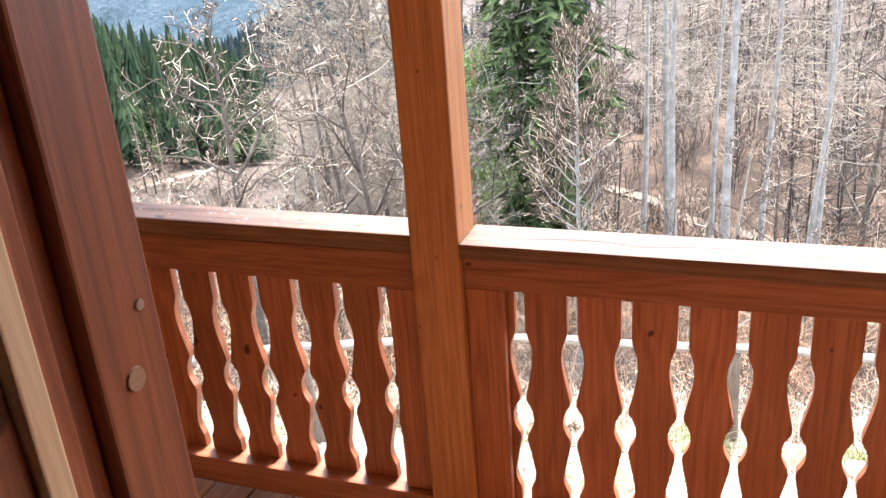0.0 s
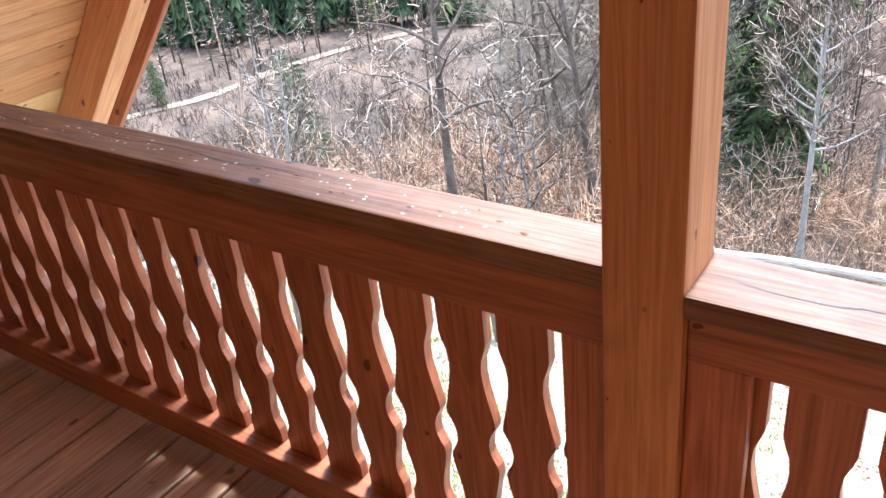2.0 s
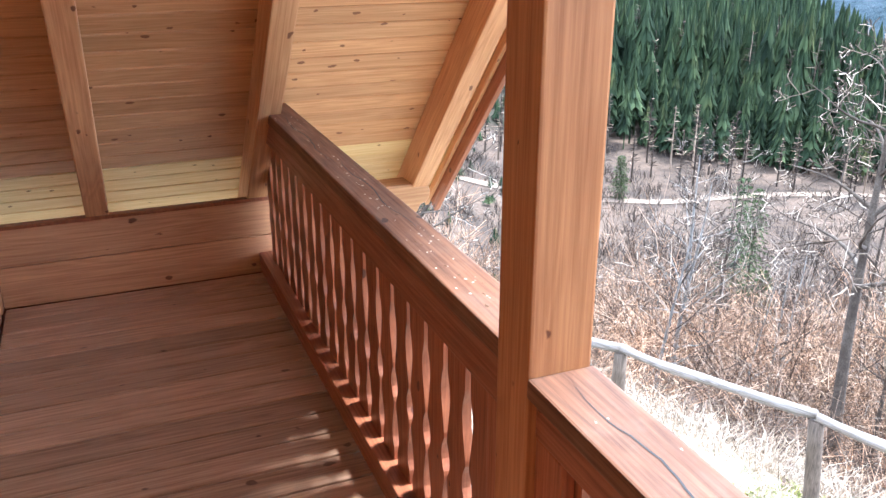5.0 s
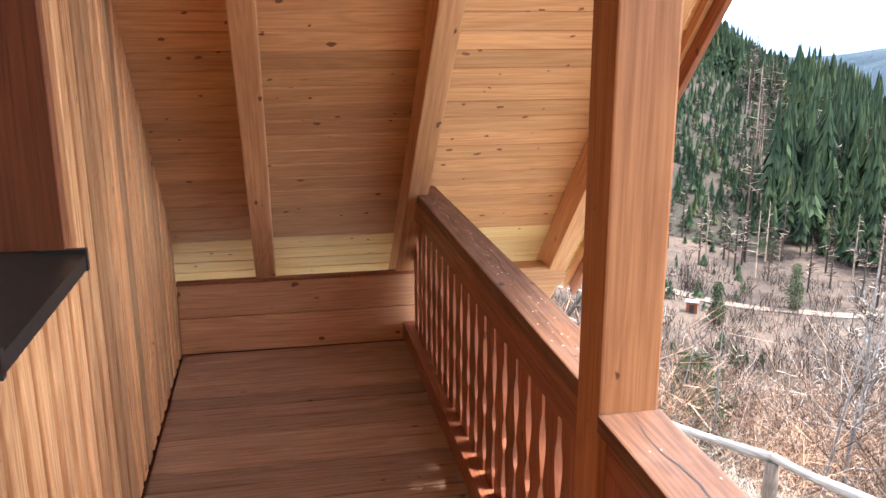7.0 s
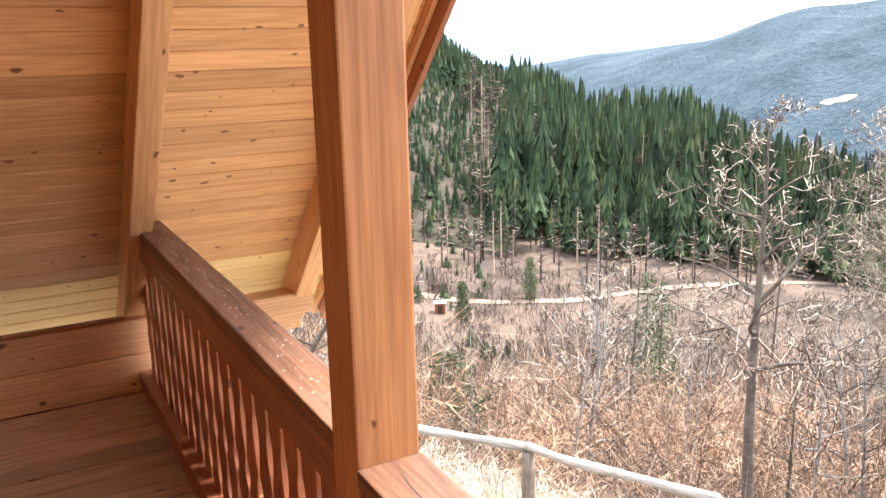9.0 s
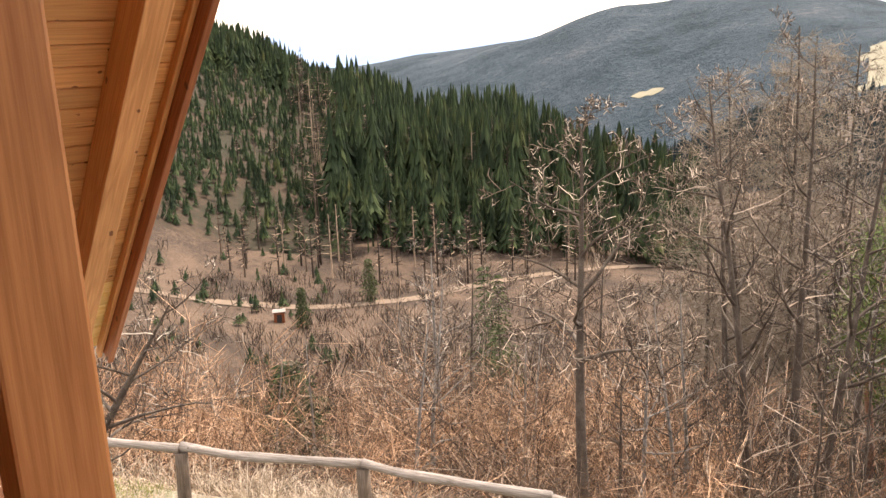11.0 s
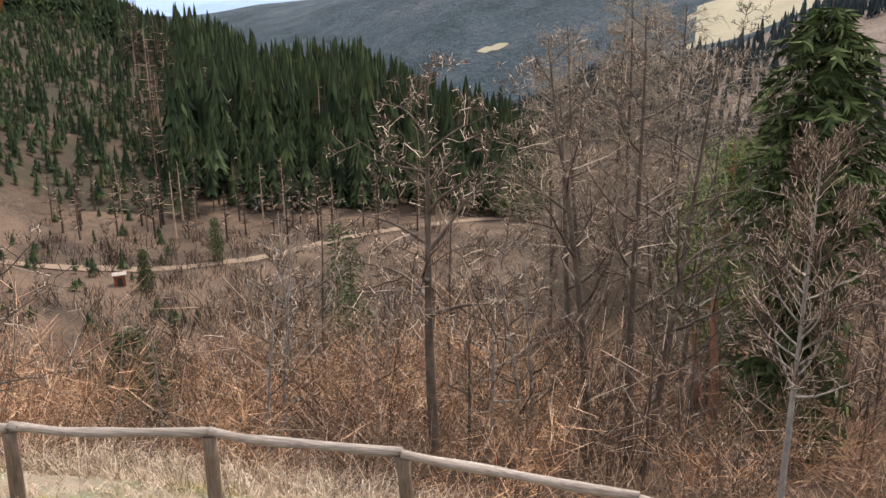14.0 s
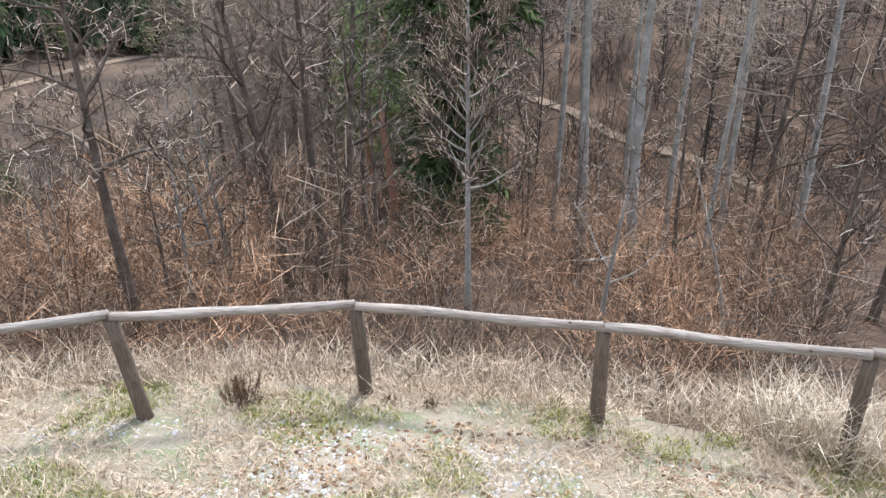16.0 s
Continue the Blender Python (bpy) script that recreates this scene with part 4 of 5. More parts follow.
def pine(x, y, top, width, label, seed):
    rng = random.Random(seed)
    z0 = ground_z(x, y) - 0.15
    h = top - z0
    tree = thing("pine_tree", label, "tree", (x, y, z0), group="conifers")
    T, N = Tubes(), Tubes()
    T.tube([Vector((0.15 * math.sin(i), 0, h * i / 9)) for i in range(10)], [0.18 * (1 - i / 10.5) for i in range(10)], 8)
    for k in range(34):
        f = rng.uniform(0.5, 1.0)
        a = rng.uniform(0, 6.28)
        R = width / 2 * rng.uniform(0.35, 1.0) * (1.15 - f * 0.75)
        p0 = Vector((0, 0, h * f - 0.3))
        c = p0 + Vector((math.cos(a) * R, math.sin(a) * R, rng.uniform(0.1, 0.7)))
        T.tube([p0, p0.lerp(c, 0.5) + Vector((0, 0, -0.1)), c], [0.03, 0.022, 0.01], 3)
        for m in range(150):
            b = c + Vector((rng.gauss(0, 0.38), rng.gauss(0, 0.38), rng.gauss(0, 0.22)))
            e = (rand_dir(rng, 0.5)) * rng.uniform(0.12, 0.24)
            ww = rand_dir(rng) * 0.03
            N.tri(b - ww, b + ww, b + e)
    T.object("trunk", RED_BARK, tree, True)
    N.object("needles", PINE_NEEDLE, tree)
    return tree


def shrub_mesh(seed, height, stems, twigs, mat, flare=0.35, thick=0.011, stem_mat=None):
    """A leafless shrub: older stems from the root, young side twigs in a fan at their ends."""
    rng = random.Random(seed)
    S, T = Tubes(), Tubes()
    for s in range(stems):
        a = rng.uniform(0, 6.283)
        b = Vector((math.cos(a), math.sin(a), 0)) * rng.uniform(0, 0.4)
        L = height * rng.uniform(0.45, 1.1)
        d = (Vector((math.cos(a), math.sin(a), 0)) * rng.uniform(0, flare * 2.6) + Vector((0, 0, 1))).normalized()
        p, pts, rad = b.copy(), [b.copy()], [thick * 1.25]
        for i in range(4):
            d = (d + rand_dir(rng) * 0.24 + Vector((0, 0, -0.02))).normalized()
            p = p + d * L / 4
            pts.append(p.copy())
            rad.append(thick * (1.15 - 0.22 * (i + 1)))
            if i:
                for k in range(twigs + i):
                    e = (d * 0.7 + rand_dir(rng) * 0.95).normalized()
                    q = p - d * rng.uniform(0, L / 4)
                    T.tube([q, q + e * L * rng.uniform(0.12, 0.34)], [thick * 0.62, thick * 0.3], 3)
        S.tube(pts, rad, 3)
    made = []
    for name, tubes, m in (("stem_clump", S, stem_mat or mat), ("twig_crown", T, mat)):
        me = bpy.data.meshes.new(name)
        me.from_pydata([tuple(p) for p in tubes.v], [], tubes.f)
        me.materials.append(m)
        made.append(me)
    return made


def plant(name, meshes, m, label, category, group):
    """A shrub or tussock of shared stem and twig meshes at the pose m."""
    root = thing(name, label, category, group=group)
    root.matrix_world = m
    for me in meshes:
        new(me.name.split(".")[0], me).parent = root
    return root


SHRUBS = [shrub_mesh(50 + i, 2.6 + 0.25 * (i % 3), 24, 4, TWIG, 0.35 + 0.12 * (i % 3), 0.0085, STEM) for i in range(6)]
GREY_SHRUBS = [shrub_mesh(70 + i, 2.9, 20, 4, GREY_TWIG, 0.5, 0.009, STEM) for i in range(3)]


def polar(a, r):
    return 1.2 - r * math.sin(radians(a)), -0.3 + r * math.cos(radians(a))


rng = random.Random(11)
placed = []
tries = 0
while len(placed) < 255 and tries < 20000:
    tries += 1
    a, r = rng.uniform(-12, 84), 10 + 44 * rng.random() ** 1.25
    x, y = polar(a, r)
    s = fence_s(x, y)
    if s < 1.3:
        continue
    gap = 1.0 + r * 0.026
    if any((x - px) ** 2 + (y - py) ** 2 < gap * gap for px, py in placed):
        continue
    placed.append((x, y))
    grey = rng.random() < (0.15 if a > 25 else 0.4)
    me = rng.choice(GREY_SHRUBS if grey else SHRUBS)
    k = rng.uniform(0.75, 1.25) * (0.5 if s < 2.5 else (0.66 if s < 6 else 1.0)) * (0.85 if a < 22 else 1.0) * (1 + r * 0.006)
    m = Matrix.Translation((x, y, ground_z(x, y) - 0.1)) @ Matrix.Rotation(rng.uniform(0, 6.28), 4, 'Z') @ Matrix.Diagonal((k, k, k * rng.uniform(0.85, 1.15), 1))
    plant("bare_shrub", me, m, "grey leafless shrub on the wooded slope" if grey else "leafless reddish-brown shrub of thin upright stems on the slope", "shrub", "bare shrubs on the slope")

# far scrub on the valley floor, past counting
T = Tubes()
rng = random.Random(5)
for k in range(1900):
    a, r = rng.uniform(-14, 84), 44 + (75 if k % 5 else 180) * rng.random() ** 0.9
    x, y = polar(a, r)
    if noise.noise((x * 0.09, y * 0.09, 17)) < -0.28:
        continue
    z = ground_z(x, y)
    b = Vector((x, y, z - 0.1))
    hgt = rng.uniform(1.2, 3.6) * (0.6 if r > 85 else 1)
    for s in range(9):
        d = Vector((rng.gauss(0, 0.32), rng.gauss(0, 0.32), 1)).normalized()
        o = Vector((rng.gauss(0, 0.5), rng.gauss(0, 0.5), 0))
        m = b + o + d * hgt * rng.uniform(0.4, 0.6)
        T.tube([b + o, m, m + (d + rand_dir(rng) * 0.4).normalized() * hgt * 0.5], [0.035, 0.025, 0.012], 3)
        for q in range(2):
            e = (d + rand_dir(rng) * 0.9).normalized()
            T.tube([m, m + e * hgt * 0.4], [0.02, 0.01], 3)
tagged(T.object("far_scrub", SCRUB_TWIG), "brown leafless scrub covering the valley floor", "scrub", kind="stuff")


# far conifer woods: each tree a stack of ragged needle tiers
def conifer_into(T, rng, x, y, z, h, w, tiers=8):
    T.tube([Vector((x, y, z - 0.5)), Vector((x, y, z + h * 0.5))], [0.02 * h * 0.6, 0.01 * h * 0.5], 3)
    base = rng.uniform(0.08, 0.32)
    for t in range(tiers):
        f = base + (1 - base) * t / tiers
        zc = z + h * f
        R = w / 2 * (1 - f * 0.93) * rng.uniform(0.75, 1.2)
        drop = h * (1 - base) / tiers * 1.5
        top = Vector((x, y, min(z + h * 1.02, zc + drop * 0.9)))
        m = 7
        off = rng.uniform(0, 6.28)
        for k in range(m):
            a0 = off + 6.283 * k / m
            RR = R * rng.uniform(0.65, 1.25)
            wd = 0.42
            p = Vector((x + math.cos(a0 - wd) * RR * 0.62, y + math.sin(a0 - wd) * RR * 0.62, zc - drop * 0.05))
            q = Vector((x + math.cos(a0) * RR, y + math.sin(a0) * RR, zc - drop * rng.uniform(0.2, 0.6)))
            r_ = Vector((x + math.cos(a0 + wd) * RR * 0.62, y + math.sin(a0 + wd) * RR * 0.62, zc - drop * 0.05))
            n = len(T.v)
            T.v += [top, p, q, r_]
            T.f += [(n, n + 1, n + 2), (n, n + 2, n + 3)]


rng = random.Random(21)
T = Tubes()
for k in range(15000):
    a, r = rng.uniform(33, 82), 128 + 172 * rng.random() ** 0.85
    x, y = polar(a, r)
    edge = 57.6 + 2.2 * noise.noise((r * 0.03, 0, 4)) - 0.018 * (r - 130)
    clear = a > edge
    dens = 0.42
    if clear:
        dens = 0.5 if r < 235 else 0.36
    if a < 42 and r > 160 + (a - 33) * 9:
        dens = 0.08
    if not clear and noise.noise((x * 0.035, y * 0.035, 14)) < -0.42:
        dens *= 0.35
    if rng.random() > dens:
        continue
    h = rng.uniform(1.2, 4.5) if clear and r < 235 else (rng.uniform(9, 14) if clear else rng.uniform(12, 21))
    if r < 146 and not clear:
        h *= rng.uniform(0.3, 0.8)
    conifer_into(T, rng, x, y, ground_z(x, y), h, h * rng.uniform(0.30, 0.44) + 0.8, 7 if h > 6 else 4)
for k in range(70):
    a, r = 52.6 + rng.gauss(0, 0.35), 262 + rng.uniform(-6, 6)
    if k < 6:
        x, y = polar(a, r)
        conifer_into(T, rng, x, y, ground_z(x, y), rng.uniform(21, 27), 4, 9)
for k in range(150):
    a, r = rng.uniform(57, 83), rng.uniform(80, 150)
    x, y = polar(a, r)
    h = rng.uniform(0.7, 2.2)
    conifer_into(T, rng, x, y, ground_z(x, y), h, h * rng.uniform(0.8, 1.3), 5)
tagged(T.object("conifer_wood", FARTREE), "dense dark green conifer wood on the opposite hillside", "wood", kind="stuff")

T = Tubes()
rng = random.Random(27)
for k in range(330):
    a, r = rng.uniform(34, 60), rng.uniform(140, 240)
    if k >= 260:
        a = rng.uniform(57, 82)
    if k < 50:
        a, r = rng.uniform(40, 66), rng.uniform(112, 132)
    x, y = polar(a, r)
    z, h = ground_z(x, y), rng.uniform(8, 18) * (0.55 if r < 132 else 1) * (0.32 if k >= 260 else 1)
    T.tube([Vector((x, y, z - 0.3)), Vector((x, y, z + h))], [0.16, 0.04], 4)
    for q in range(38):
        f = rng.uniform(0.25, 1)
        bq = Vector((x, y, z + h * f))
        e = Vector((rng.gauss(0, 1), rng.gauss(0, 1), rng.uniform(-0.2, 0.6))).normalized()
        ll = h * 0.17 * (1.25 - f)
        T.tube([bq, bq + e * ll], [0.07, 0.03], 3)
tagged(T.object("far_bare_wood", WOOD_TWIG), "brown leafless trees among the far conifers", "wood", kind="stuff")

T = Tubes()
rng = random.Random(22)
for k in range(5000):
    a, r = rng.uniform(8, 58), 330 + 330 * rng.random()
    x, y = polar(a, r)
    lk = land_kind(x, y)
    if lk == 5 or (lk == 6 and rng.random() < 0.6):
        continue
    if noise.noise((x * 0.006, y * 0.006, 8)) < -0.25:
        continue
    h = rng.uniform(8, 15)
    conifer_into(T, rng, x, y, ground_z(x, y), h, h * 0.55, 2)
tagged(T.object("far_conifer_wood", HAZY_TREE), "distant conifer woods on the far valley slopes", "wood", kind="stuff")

# right-hand hillside wood of bare trunks
T = Tubes()
rng = random.Random(23)
for k in range(170):
    a, r = rng.uniform(-14, 24), 40 + 150 * rng.random()
    x, y = polar(a, r)
    z = ground_z(x, y)
    h = rng.uniform(9, 20)
    rr = rng.uniform(0.04, 0.10)
    T.tube([Vector((x, y, z - 0.3)), Vector((x + rng.gauss(0, 0.3), y, z + h * 0.5)), Vector((x + rng.gauss(0, 0.5), y, z + h))], [rr, rr * 0.7, 0.03], 5)
    for q in range(64):
        f = rng.uniform(0.15, 1) ** 0.9
        b = Vector((x, y, z + h * f))
        e = Vector((rng.gauss(0, 1), rng.gauss(0, 1), rng.uniform(0, 0.9))).normalized()
        ll = h * 0.16 * (1.3 - f)
        m = b + e * ll * 0.5
        T.tube([b, m, m + (e + rand_dir(rng) * 0.5).normalized() * ll * 0.7], [0.035, 0.025, 0.012], 3)
tagged(T.object("bare_wood", WOOD_TWIG), "leafless wood of slender grey trunks on the hillside", "wood", kind="stuff")

# low undergrowth between fence and trees
T = Tubes()
rng = random.Random(24)
for k in range(1500):
    a, r = rng.uniform(-14, 82), 8.5 + 22 * rng.random()
    x, y = polar(a, r)
    s = fence_s(x, y)
    if s < 0.8 or (a > 30 and rng.random() < 0.5):
        continue
    bq = Vector((x, y, ground_z(x, y) - 0.05))
    for q in range(7):
        d = Vector((rng.gauss(0, 0.9), rng.gauss(0, 0.9), 1)).normalized()
        o = Vector((rng.gauss(0, 0.25), rng.gauss(0, 0.25), 0))
        ll = rng.uniform(0.4, 1.3)
        m = bq + o + d * ll * 0.5
        T.tube([bq + o, m, m + (d + rand_dir(rng) * 0.5).normalized() * ll * 0.6], [0.007, 0.005, 0.003], 3)
tagged(T.object("undergrowth", SCRUB_TWIG), "low brown undergrowth beyond the fence", "undergrowth", kind="stuff")

# single trees of the slope
bare_tree(-7.8, 10.5, 0.2, 0.125, "leafless tree with pale spreading limbs behind the fence", 3, lean=(-0.3, 0.1), crown=0.56, limbs=12, limb_len=0.32, depth=3, kids=5, mat=BARK, twig=GREY_TWIG, spread=0.68, wiggle=0.22, rise=0.03, min_r=0.0068)
bare_tree(-17.4, 14.9, -4.4, 0.10, "small grey leafless tree with a fine upright crown", 8, crown=0.8, limbs=16, limb_len=0.34, kids=7, mat=PALE_BARK, spread=0.5)
bare_tree(-8.5, 13.2, -4.4, 0.07, "slender leafless sapling with rising twigs", 9, crown=0.6, limbs=10, limb_len=0.35, kids=5, mat=PALE_BARK, spread=0.5)
bare_tree(-8.2, 12.0, -4.6, 0.06, "slender leafless sapling with rising twigs", 10, crown=0.6, limbs=8, limb_len=0.35, kids=5, mat=BARK, spread=0.5)
bare_tree(-2.1, 12.3, -0.45, 0.068, "pale-stemmed leafless young beech with a narrow upright crown", 12, crown=0.58, limbs=40, limb_len=0.20, kids=10, mat=PALE_BARK, spread=0.5, rise=0.13, min_r=0.0042)
bare_tree(0.3, 12.2, -2.3, 0.055, "pale-stemmed leafless sapling on the slope", 13, lean=(0.4, 0), crown=0.75, limbs=14, limb_len=0.3, kids=6, mat=PALE_BARK, spread=0.6, rise=0.06)
bare_tree(-11.6, 2.7, -1.9, 0.10, "gnarled leafless tree with arching dark branches by the fence", 14, lean=(1.3, 1.5), crown=0.85, limbs=12, limb_len=0.75, depth=3, kids=4, mat=BARK, spread=0.72, wiggle=0.2, rise=-0.02)
bare_tree(-7.3, 15.6, 0.6, 0.12, "tall dark leafless tree leaning on the slope", 15, lean=(-1.5, 0), crown=0.62, limbs=12, limb_len=0.30, depth=3, kids=5, spread=0.6)
bare_tree(-6.7, 16.4, 1.1, 0.125, "tall dark leafless tree on the slope", 41, lean=(-0.4, 0), crown=0.62, limbs=13, limb_len=0.26, depth=3, kids=5, spread=0.6)
bare_tree(-6.1, 15.9, 0.6, 0.11, "tall dark leafless tree leaning on the slope", 42, lean=(0.9, 0), crown=0.62, limbs=12, limb_len=0.28, depth=3, kids=5, spread=0.6)
bare_tree(-8.0, 22.3, -2.2, 0.10, "slim dark leafless tree on the slope", 43, lean=(0.3, 0), crown=0.7, limbs=12, limb_len=0.28, depth=2, kids=6, spread=0.6)
bare_tree(-15.8, 20.5, -4.4, 0.09, "slim grey leafless tree on the slope", 44, lean=(0.2, 0), crown=0.8, limbs=14, limb_len=0.34, kids=7, spread=0.55)
bare_tree(-20.5, 19.0, -5.4, 0.09, "slim grey leafless tree on the slope", 45, lean=(0.2, 0), crown=0.8, limbs=14, limb_len=0.34, kids=7, spread=0.55)
bare_tree(-6.4, 18.5, -4.6, 0.07, "thin dark leafless tree on the slope", 46, lean=(0.3, 0), crown=0.75, limbs=12, limb_len=0.3, kids=6, spread=0.55)
bare_tree(1.6, 18.5, -3.4, 0.08, "thin dark leafless tree on the slope", 47, lean=(-0.3, 0), crown=0.75, limbs=13, limb_len=0.3, kids=6, spread=0.6)
bare_tree(4.8, 17.2, -3.0, 0.09, "thin dark leafless tree on the slope", 48, lean=(0.2, 0), crown=0.75, limbs=13, limb_len=0.3, kids=6, spread=0.6)
bare_tree(-13.5, 11.5, -3.6, 0.07, "thin leafless tree rising from the scrub", 49, lean=(0.5, 0), crown=0.8, limbs=12, limb_len=0.36, kids=6, spread=0.55, mat=PALE_BARK)
bare_tree(-14.5, 27.0, -2.2, 0.16, "tall leafless tree leaning on the slope", 16, lean=(-1.2, 0), crown=0.6, limbs=14, limb_len=0.28, kids=7, mat=BARK)
bare_tree(-12.0, 28.5, -2.6, 0.14, "tall leafless tree on the slope", 16, lean=(0.6, 0), crown=0.6, limbs=14, limb_len=0.26, kids=7, mat=BARK)
bare_tree(-9.6, 24.0, -4.2, 0.12, "dark-stemmed leafless tree on the slope", 17, lean=(-0.8, 0), crown=0.6, limbs=13, limb_len=0.28, kids=6, mat=BARK)
bare_tree(4.2, 24.5, -1.5, 0.15, "leafless grey tree on the slope", 18, crown=0.65, limbs=14, limb_len=0.3, kids=6)
bare_tree(6.8, 20.5, -1.5, 0.13, "leafless grey tree on the slope", 19, crown=0.65, limbs=14, limb_len=0.3, kids=6)
bare_tree(2.6, 14.6, -4.2, 0.045, "thin leaning dead stem on the slope", 20, lean=(-1.0, 0.1), crown=0.3, limbs=3, limb_len=0.15, depth=1, kids=3, mat=PALE_BARK)
for i, (x, y, top, r, lx) in enumerate(((-15.4, 29.5, 0.2, 0.15, -1.6), (-14.9, 32.0, 1.6, 0.17, -0.6), (-13.0, 30.7, 0.9, 0.15, 0.5), (-16.6, 33.0, 0.6, 0.14, 0.4), (-11.6, 33.5, -0.6, 0.13, 0.4), (-18.2, 31.0, -1.0, 0.12, -0.4), (-17.0, 36.0, 1.2, 0.13, 0.2), (-10.2, 36.0, -1.6, 0.12, -0.3))):
    larch(x, y, top, r, "tall leafless larch with dense fine brown twigs", 30 + i, lean=(lx, 0), start=0.22, reach=0.21, n=140, twigs=21)
for i, (x, y, top, r, lx) in enumerate(((-2.0, 29.6, 6.5, 0.19, -0.6), (-1.35, 24.5, 5.0, 0.15, -0.5), (0.25, 23.7, 6.0, 0.18, -0.3), (1.3, 28.8, 5.5, 0.14, 0.1), (3.6, 33.0, 4.0, 0.16, -0.4), (-3.6, 34.0, 6.0, 0.16, 0.2), (6.0, 30.0, 6.0, 0.17, -0.2), (-0.8, 36.0, 6.0, 0.15, 0.2), (8.5, 26.0, 6.0, 0.16, 0.1), (2.4, 22.0, 3.0, 0.10, 0.3))):
    larch(x, y, top, r, "tall straight leafless larch with a grey trunk", 50 + i, lean=(lx, 0), start=0.42, reach=0.085, n=70, mat=PALE_BARK)
spruce(-6.25, 26.6, 1.4, 11.0, "tall dark green spruce with drooping boughs", 60, tufts=62)
pine(-8.2, 25.0, -2.9, 3.6, "pine with a light green crown and reddish trunk", 61)
pine(-9.6, 27.0, -5.2, 3.4, "small light green pine among bare trees", 62)
for i, (a, r, h, w) in enumerate(((61.4, 26, 3.6, 3.6), (47.4, 74, 13.0, 5.0), (46.4, 78, 11.0, 4.2), (45.4, 70, 6.0, 3.4), (55.5, 104, 6, 3.2), (62.5, 60, 5, 2.6), (64.5, 48, 5.0, 3.0), (60.3, 92, 5, 2.6), (20, 36, 8, 3.0), (24, 40, 6, 3.0))):
    x, y = polar(a, r)
    spruce(x, y, ground_z(x, y) + h, w, "young dark green spruce standing in the brown scrub", 70 + i, whorls=20, per=8, bare=0.02, tufts=24, name="young_spruce")


# ---------------------------------------------------------------- grass bank
def blades(name, mat, n, seed, label, lo, hi, region, clump=5, lay=0.55):
    rng = random.Random(seed)
    T = Tubes()
    k = 0
    while k < n:
        x, y = rng.uniform(-9.5, 6.5), rng.uniform(2.4, 9.5)
        if not region(x, y, rng):
            continue
        z = ground_z(x, y) - 0.01
        for c in range(clump):
            b = Vector((x + rng.gauss(0, 0.05), y + rng.gauss(0, 0.05), z))
            d = Vector((rng.gauss(0, lay), rng.gauss(0, lay), 1)).normalized()
            ll = rng.uniform(lo, hi)
            w = Vector((rng.gauss(0, 1), rng.gauss(0, 1), 0)).normalized() * rng.uniform(0.003, 0.006)
            m = b + d * ll * 0.55
            e = m + (d + Vector((rng.gauss(0, 0.7), rng.gauss(0, 0.7), -0.45))).normalized() * ll * 0.5
            i = len(T.v)
            T.v += [b - w, b + w, m + w * 0.8, m - w * 0.8, e]
            T.f += [(i, i + 1, i + 2, i + 3), (i + 3, i + 2, i + 4)]
        k += 1
    return tagged(T.object(name, mat), label, "grass", kind="stuff")


blades("dry_grass", STRAW, 12500, 91, "pale dry matted grass on the bank", 0.08, 0.26, lambda x, y, q: -6 < fence_s(x, y) < 1.2 and noise.noise((x * 0.9, y * 0.9, 2)) > 0.06 - 0.40 * q.random(), clump=4, lay=1.5)
blades("green_grass", GREEN, 4200, 92, "fresh green grass tufts on the bank", 0.05, 0.14, lambda x, y, q: -6 < fence_s(x, y) < 0.4 and noise.noise((x * 1.1, y * 1.1, 12)) > 0.16)
blades("tall_dry_grass", STRAW, 2600, 93, "tall pale dry grass along the fence", 0.35, 0.85, lambda x, y, q: 0.2 < fence_s(x, y) < 2.6 and q.random() < (0.9 if x > 2.2 else 0.45), clump=4)
blades("tall_dry_grass", STRAW, 260, 96, "arching tall pale grass beside the fence post", 0.7, 1.35, lambda x, y, q: 0.15 < fence_s(x, y) < 1.5 and 2.4 < x < 5.0, clump=7, lay=0.4)
# stones and clods on the bank
rng = random.Random(94)
T = Tubes()
for k in range(9000):
    x, y = rng.uniform(-5, 4), rng.uniform(3.2, 6.4)
    if noise.noise((x * 0.8, y * 0.8, 22)) < -0.05 + 0.45 * rng.random() or fence_s(x, y) > -0.4:
        continue
    c = Vector((x, y, ground_z(x, y)))
    s = rng.uniform(0.008, 0.026) * (1.9 if rng.random() < 0.05 else 1)
    n = len(T.v)
    ring = [c + Vector((math.cos(i * 1.2566) * s * rng.uniform(0.7, 1.2), math.sin(i * 1.2566) * s * rng.uniform(0.7, 1.2), rng.uniform(0, 0.3) * s)) for i in range(5)]
    T.v += ring + [c + Vector((0, 0, s * rng.uniform(0.5, 0.9)))]
    T.f += [(n + i, n + (i + 1) % 5, n + 5) for i in range(5)]
STONE = plain("limestone_chips", (0.40, 0.39, 0.38), 0.9, amount=0.3, scale=9)
tagged(T.object("loose_stones", STONE), "grey stone chips scattered on the grass bank", "stones", kind="stuff")


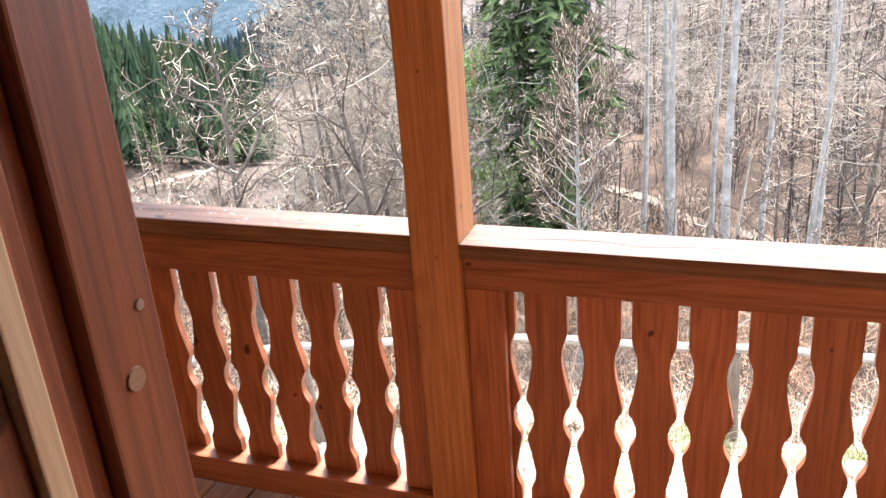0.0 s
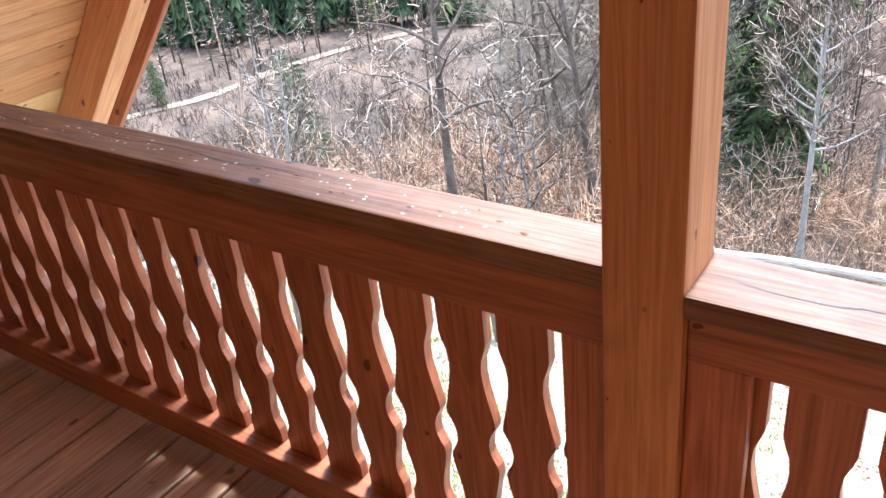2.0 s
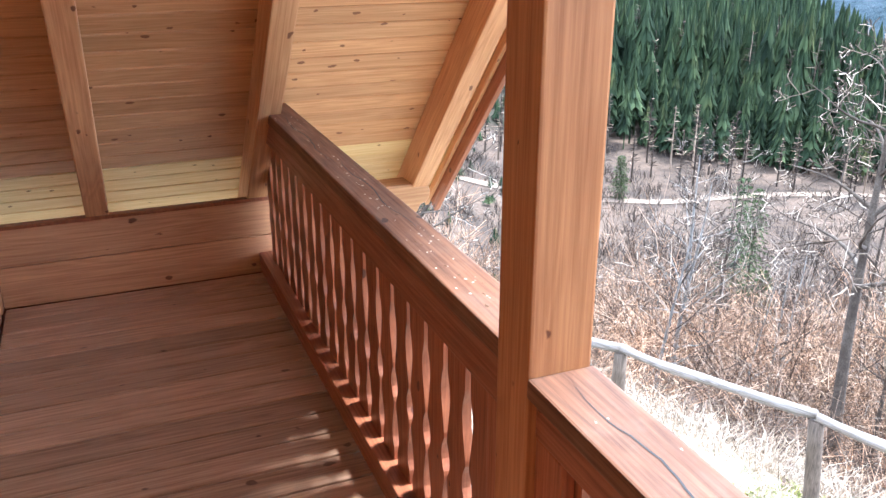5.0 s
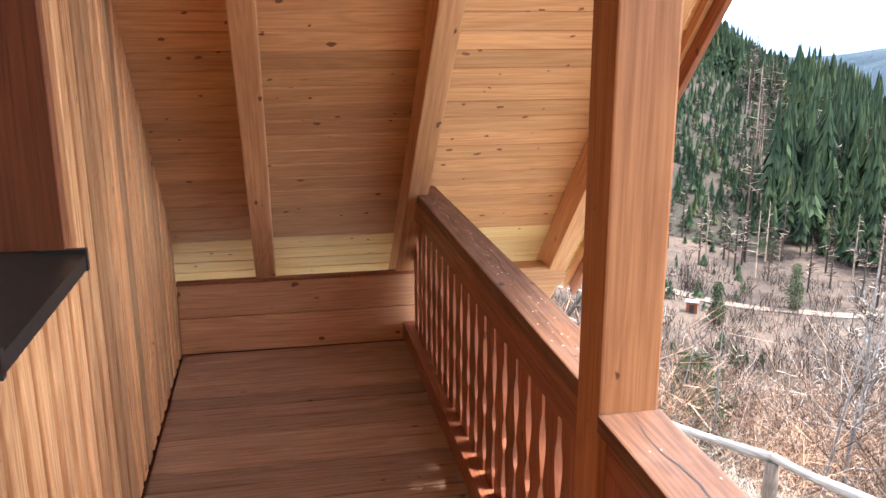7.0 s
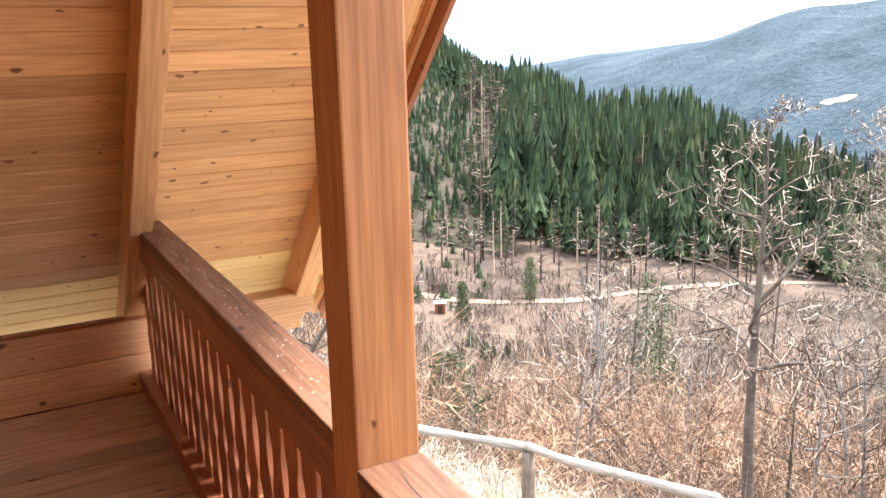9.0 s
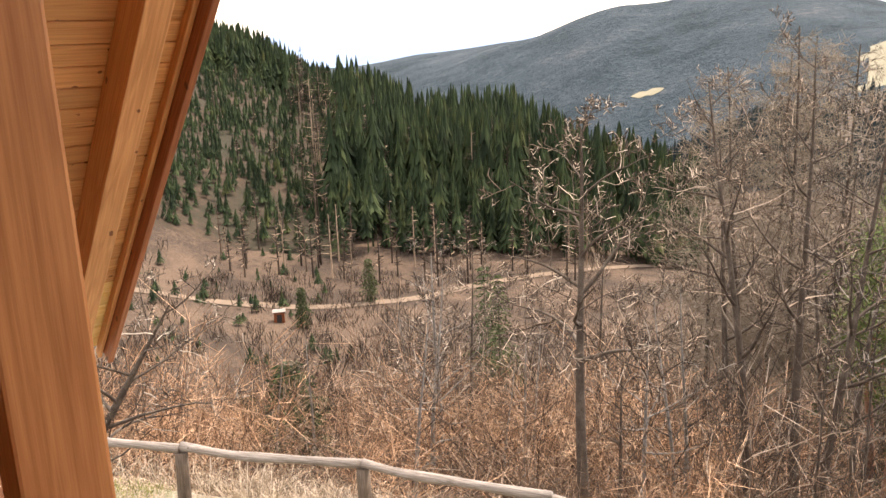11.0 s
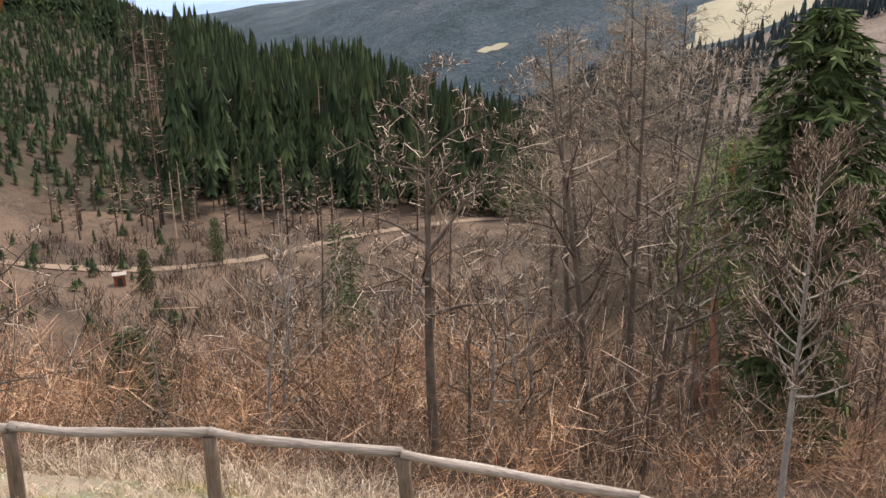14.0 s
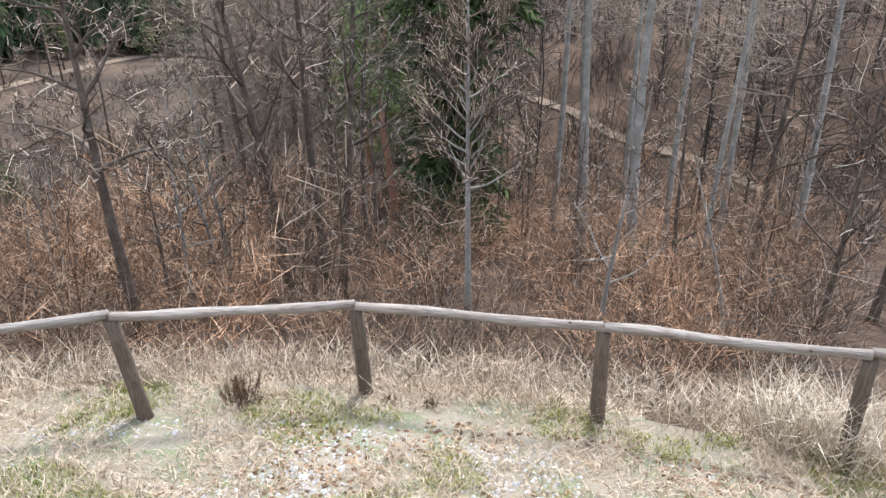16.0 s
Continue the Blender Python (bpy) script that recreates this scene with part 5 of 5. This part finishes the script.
def meadow(a0, a1, r0, r1, label):
    """A pale meadow patch on a far slope."""
    bm = bmesh.new()
    grid = []
    for i in range(17):
        row = []
        u = -1 + i / 8
        for j in range(9):
            v = -1 + j / 4
            w = (1 - u ** 4) * (0.75 + 0.7 * noise.noise((u * 2.3, a0, 3))) + 0.06
            x, y = polar((a0 + a1) / 2 + u * (a1 - a0) / 2, (r0 + r1) / 2 + v * w * (r1 - r0) / 2)
            row.append(bm.verts.new((x, y, ground_z(x, y) + 0.8)))
        grid.append(row)
    for i in range(16):
        for j in range(8):
            bm.faces.new((grid[i][j], grid[i + 1][j], grid[i + 1][j + 1], grid[i][j + 1]))
    bmesh.ops.recalc_face_normals(bm, faces=bm.faces)
    return tagged(link("meadow", bm, FIELD), label, "meadow", kind="structure")


meadow(35.4, 37.5, 985, 1005, "pale yellow meadow on the far wooded slope")

# dead brown tussocks on the bank
DEAD = twig_like("dead_brown_stalks", (0.05, 0.03, 0.02), (0.11, 0.07, 0.045), (0.20, 0.13, 0.09))
TUSSOCK = shrub_mesh(99, 0.40, 60, 3, DEAD, 0.3, 0.009)
for i, (x, y, k) in enumerate(((-2.98, 6.0, 0.9), (-1.05, 6.6, 0.35), (-1.5, 6.55, 0.3))):
    m = Matrix.Translation((x, y, ground_z(x, y) - 0.02)) @ Matrix.Rotation(i * 1.3, 4, 'Z') @ Matrix.Diagonal((k * 0.5, k * 0.5, k, 1))
    plant("dead_tussock", TUSSOCK, m, "dark brown dead plant tussock on the grass bank", "tussock", "dead tussocks")
# turned clods of earth
rng = random.Random(95)
T = Tubes()
for k in range(9000):
    x, y = rng.uniform(-3, 4.5), rng.uniform(3.2, 6.9)
    if noise.noise((x * 0.9 + 4, y * 1.3, 31)) < -0.12 + 0.34 * rng.random() or fence_s(x, y) > -0.2:
        continue
    c = Vector((x, y, ground_z(x, y) - 0.005))
    s = rng.uniform(0.01, 0.035)
    n = len(T.v)
    ring = [c + Vector((math.cos(i * 1.047) * s * rng.uniform(0.6, 1.3), math.sin(i * 1.047) * s * rng.uniform(0.6, 1.3), rng.uniform(0, 0.4) * s)) for i in range(6)]
    T.v += ring + [c + Vector((rng.gauss(0, 0.2) * s, rng.gauss(0, 0.2) * s, s * rng.uniform(0.5, 1.0)))]
    T.f += [(n + i, n + (i + 1) % 6, n + 6) for i in range(6)]
CLOD = twig_like("brown_clods", (0.085, 0.058, 0.04), (0.18, 0.13, 0.09), (0.38, 0.31, 0.23))
tagged(T.object("earth_clods", CLOD), "turned brown clods of earth on the bank", "clods", kind="stuff")

# small dark hut beside the valley track
hx, hy = polar(61.9, 94)
hz = ground_z(hx, hy) - 0.05
hut = thing("field_hut", "small dark wooden hut with a grey roof beside the valley track", "hut", (hx, hy, hz))
hut.rotation_euler = (0, 0, radians(61))
part("wall", box(-0.6, 0.6, -0.5, 0.5, 0.0, 1.25, 0.02), JAMB, hut)
part("roof", box(-0.75, 0.75, -0.65, 0.65, 1.252, 1.36, 0.02), FENCE, hut, "weathered grey flat roof")
part("door", box(-0.28, 0.28, -0.54, -0.502, 0.05, 1.0, 0.01), DARK, hut, "dark door opening")

# further saplings, copies of the two young trees
_a = bare_tree(-5.0, 13.5, -3.6, 0.05, "slender leafless sapling standing in the scrub", 101, crown=0.75, limbs=12, limb_len=0.34, depth=2, kids=5, mat=BARK, spread=0.55)
_b = bare_tree(-10.5, 8.6, -3.2, 0.05, "slender pale leafless sapling standing in the scrub", 102, lean=(0.4, 0.2), crown=0.8, limbs=12, limb_len=0.36, depth=2, kids=5, mat=PALE_BARK, spread=0.55)
rng = random.Random(103)
for k in range(26):
    a, r = rng.uniform(-10, 80), rng.uniform(14, 36)
    x, y = polar(a, r)
    if fence_s(x, y) < 3:
        continue
    src = rng.choice((_a, _b))
    c = copy_thing(src, Matrix.Translation((x, y, ground_z(x, y) - 0.15)) @ Matrix.Rotation(rng.uniform(0, 6.28), 4, 'Z'))
    f = rng.uniform(0.7, 1.3)
    c.scale = (f, f, f * rng.uniform(0.9, 1.15))
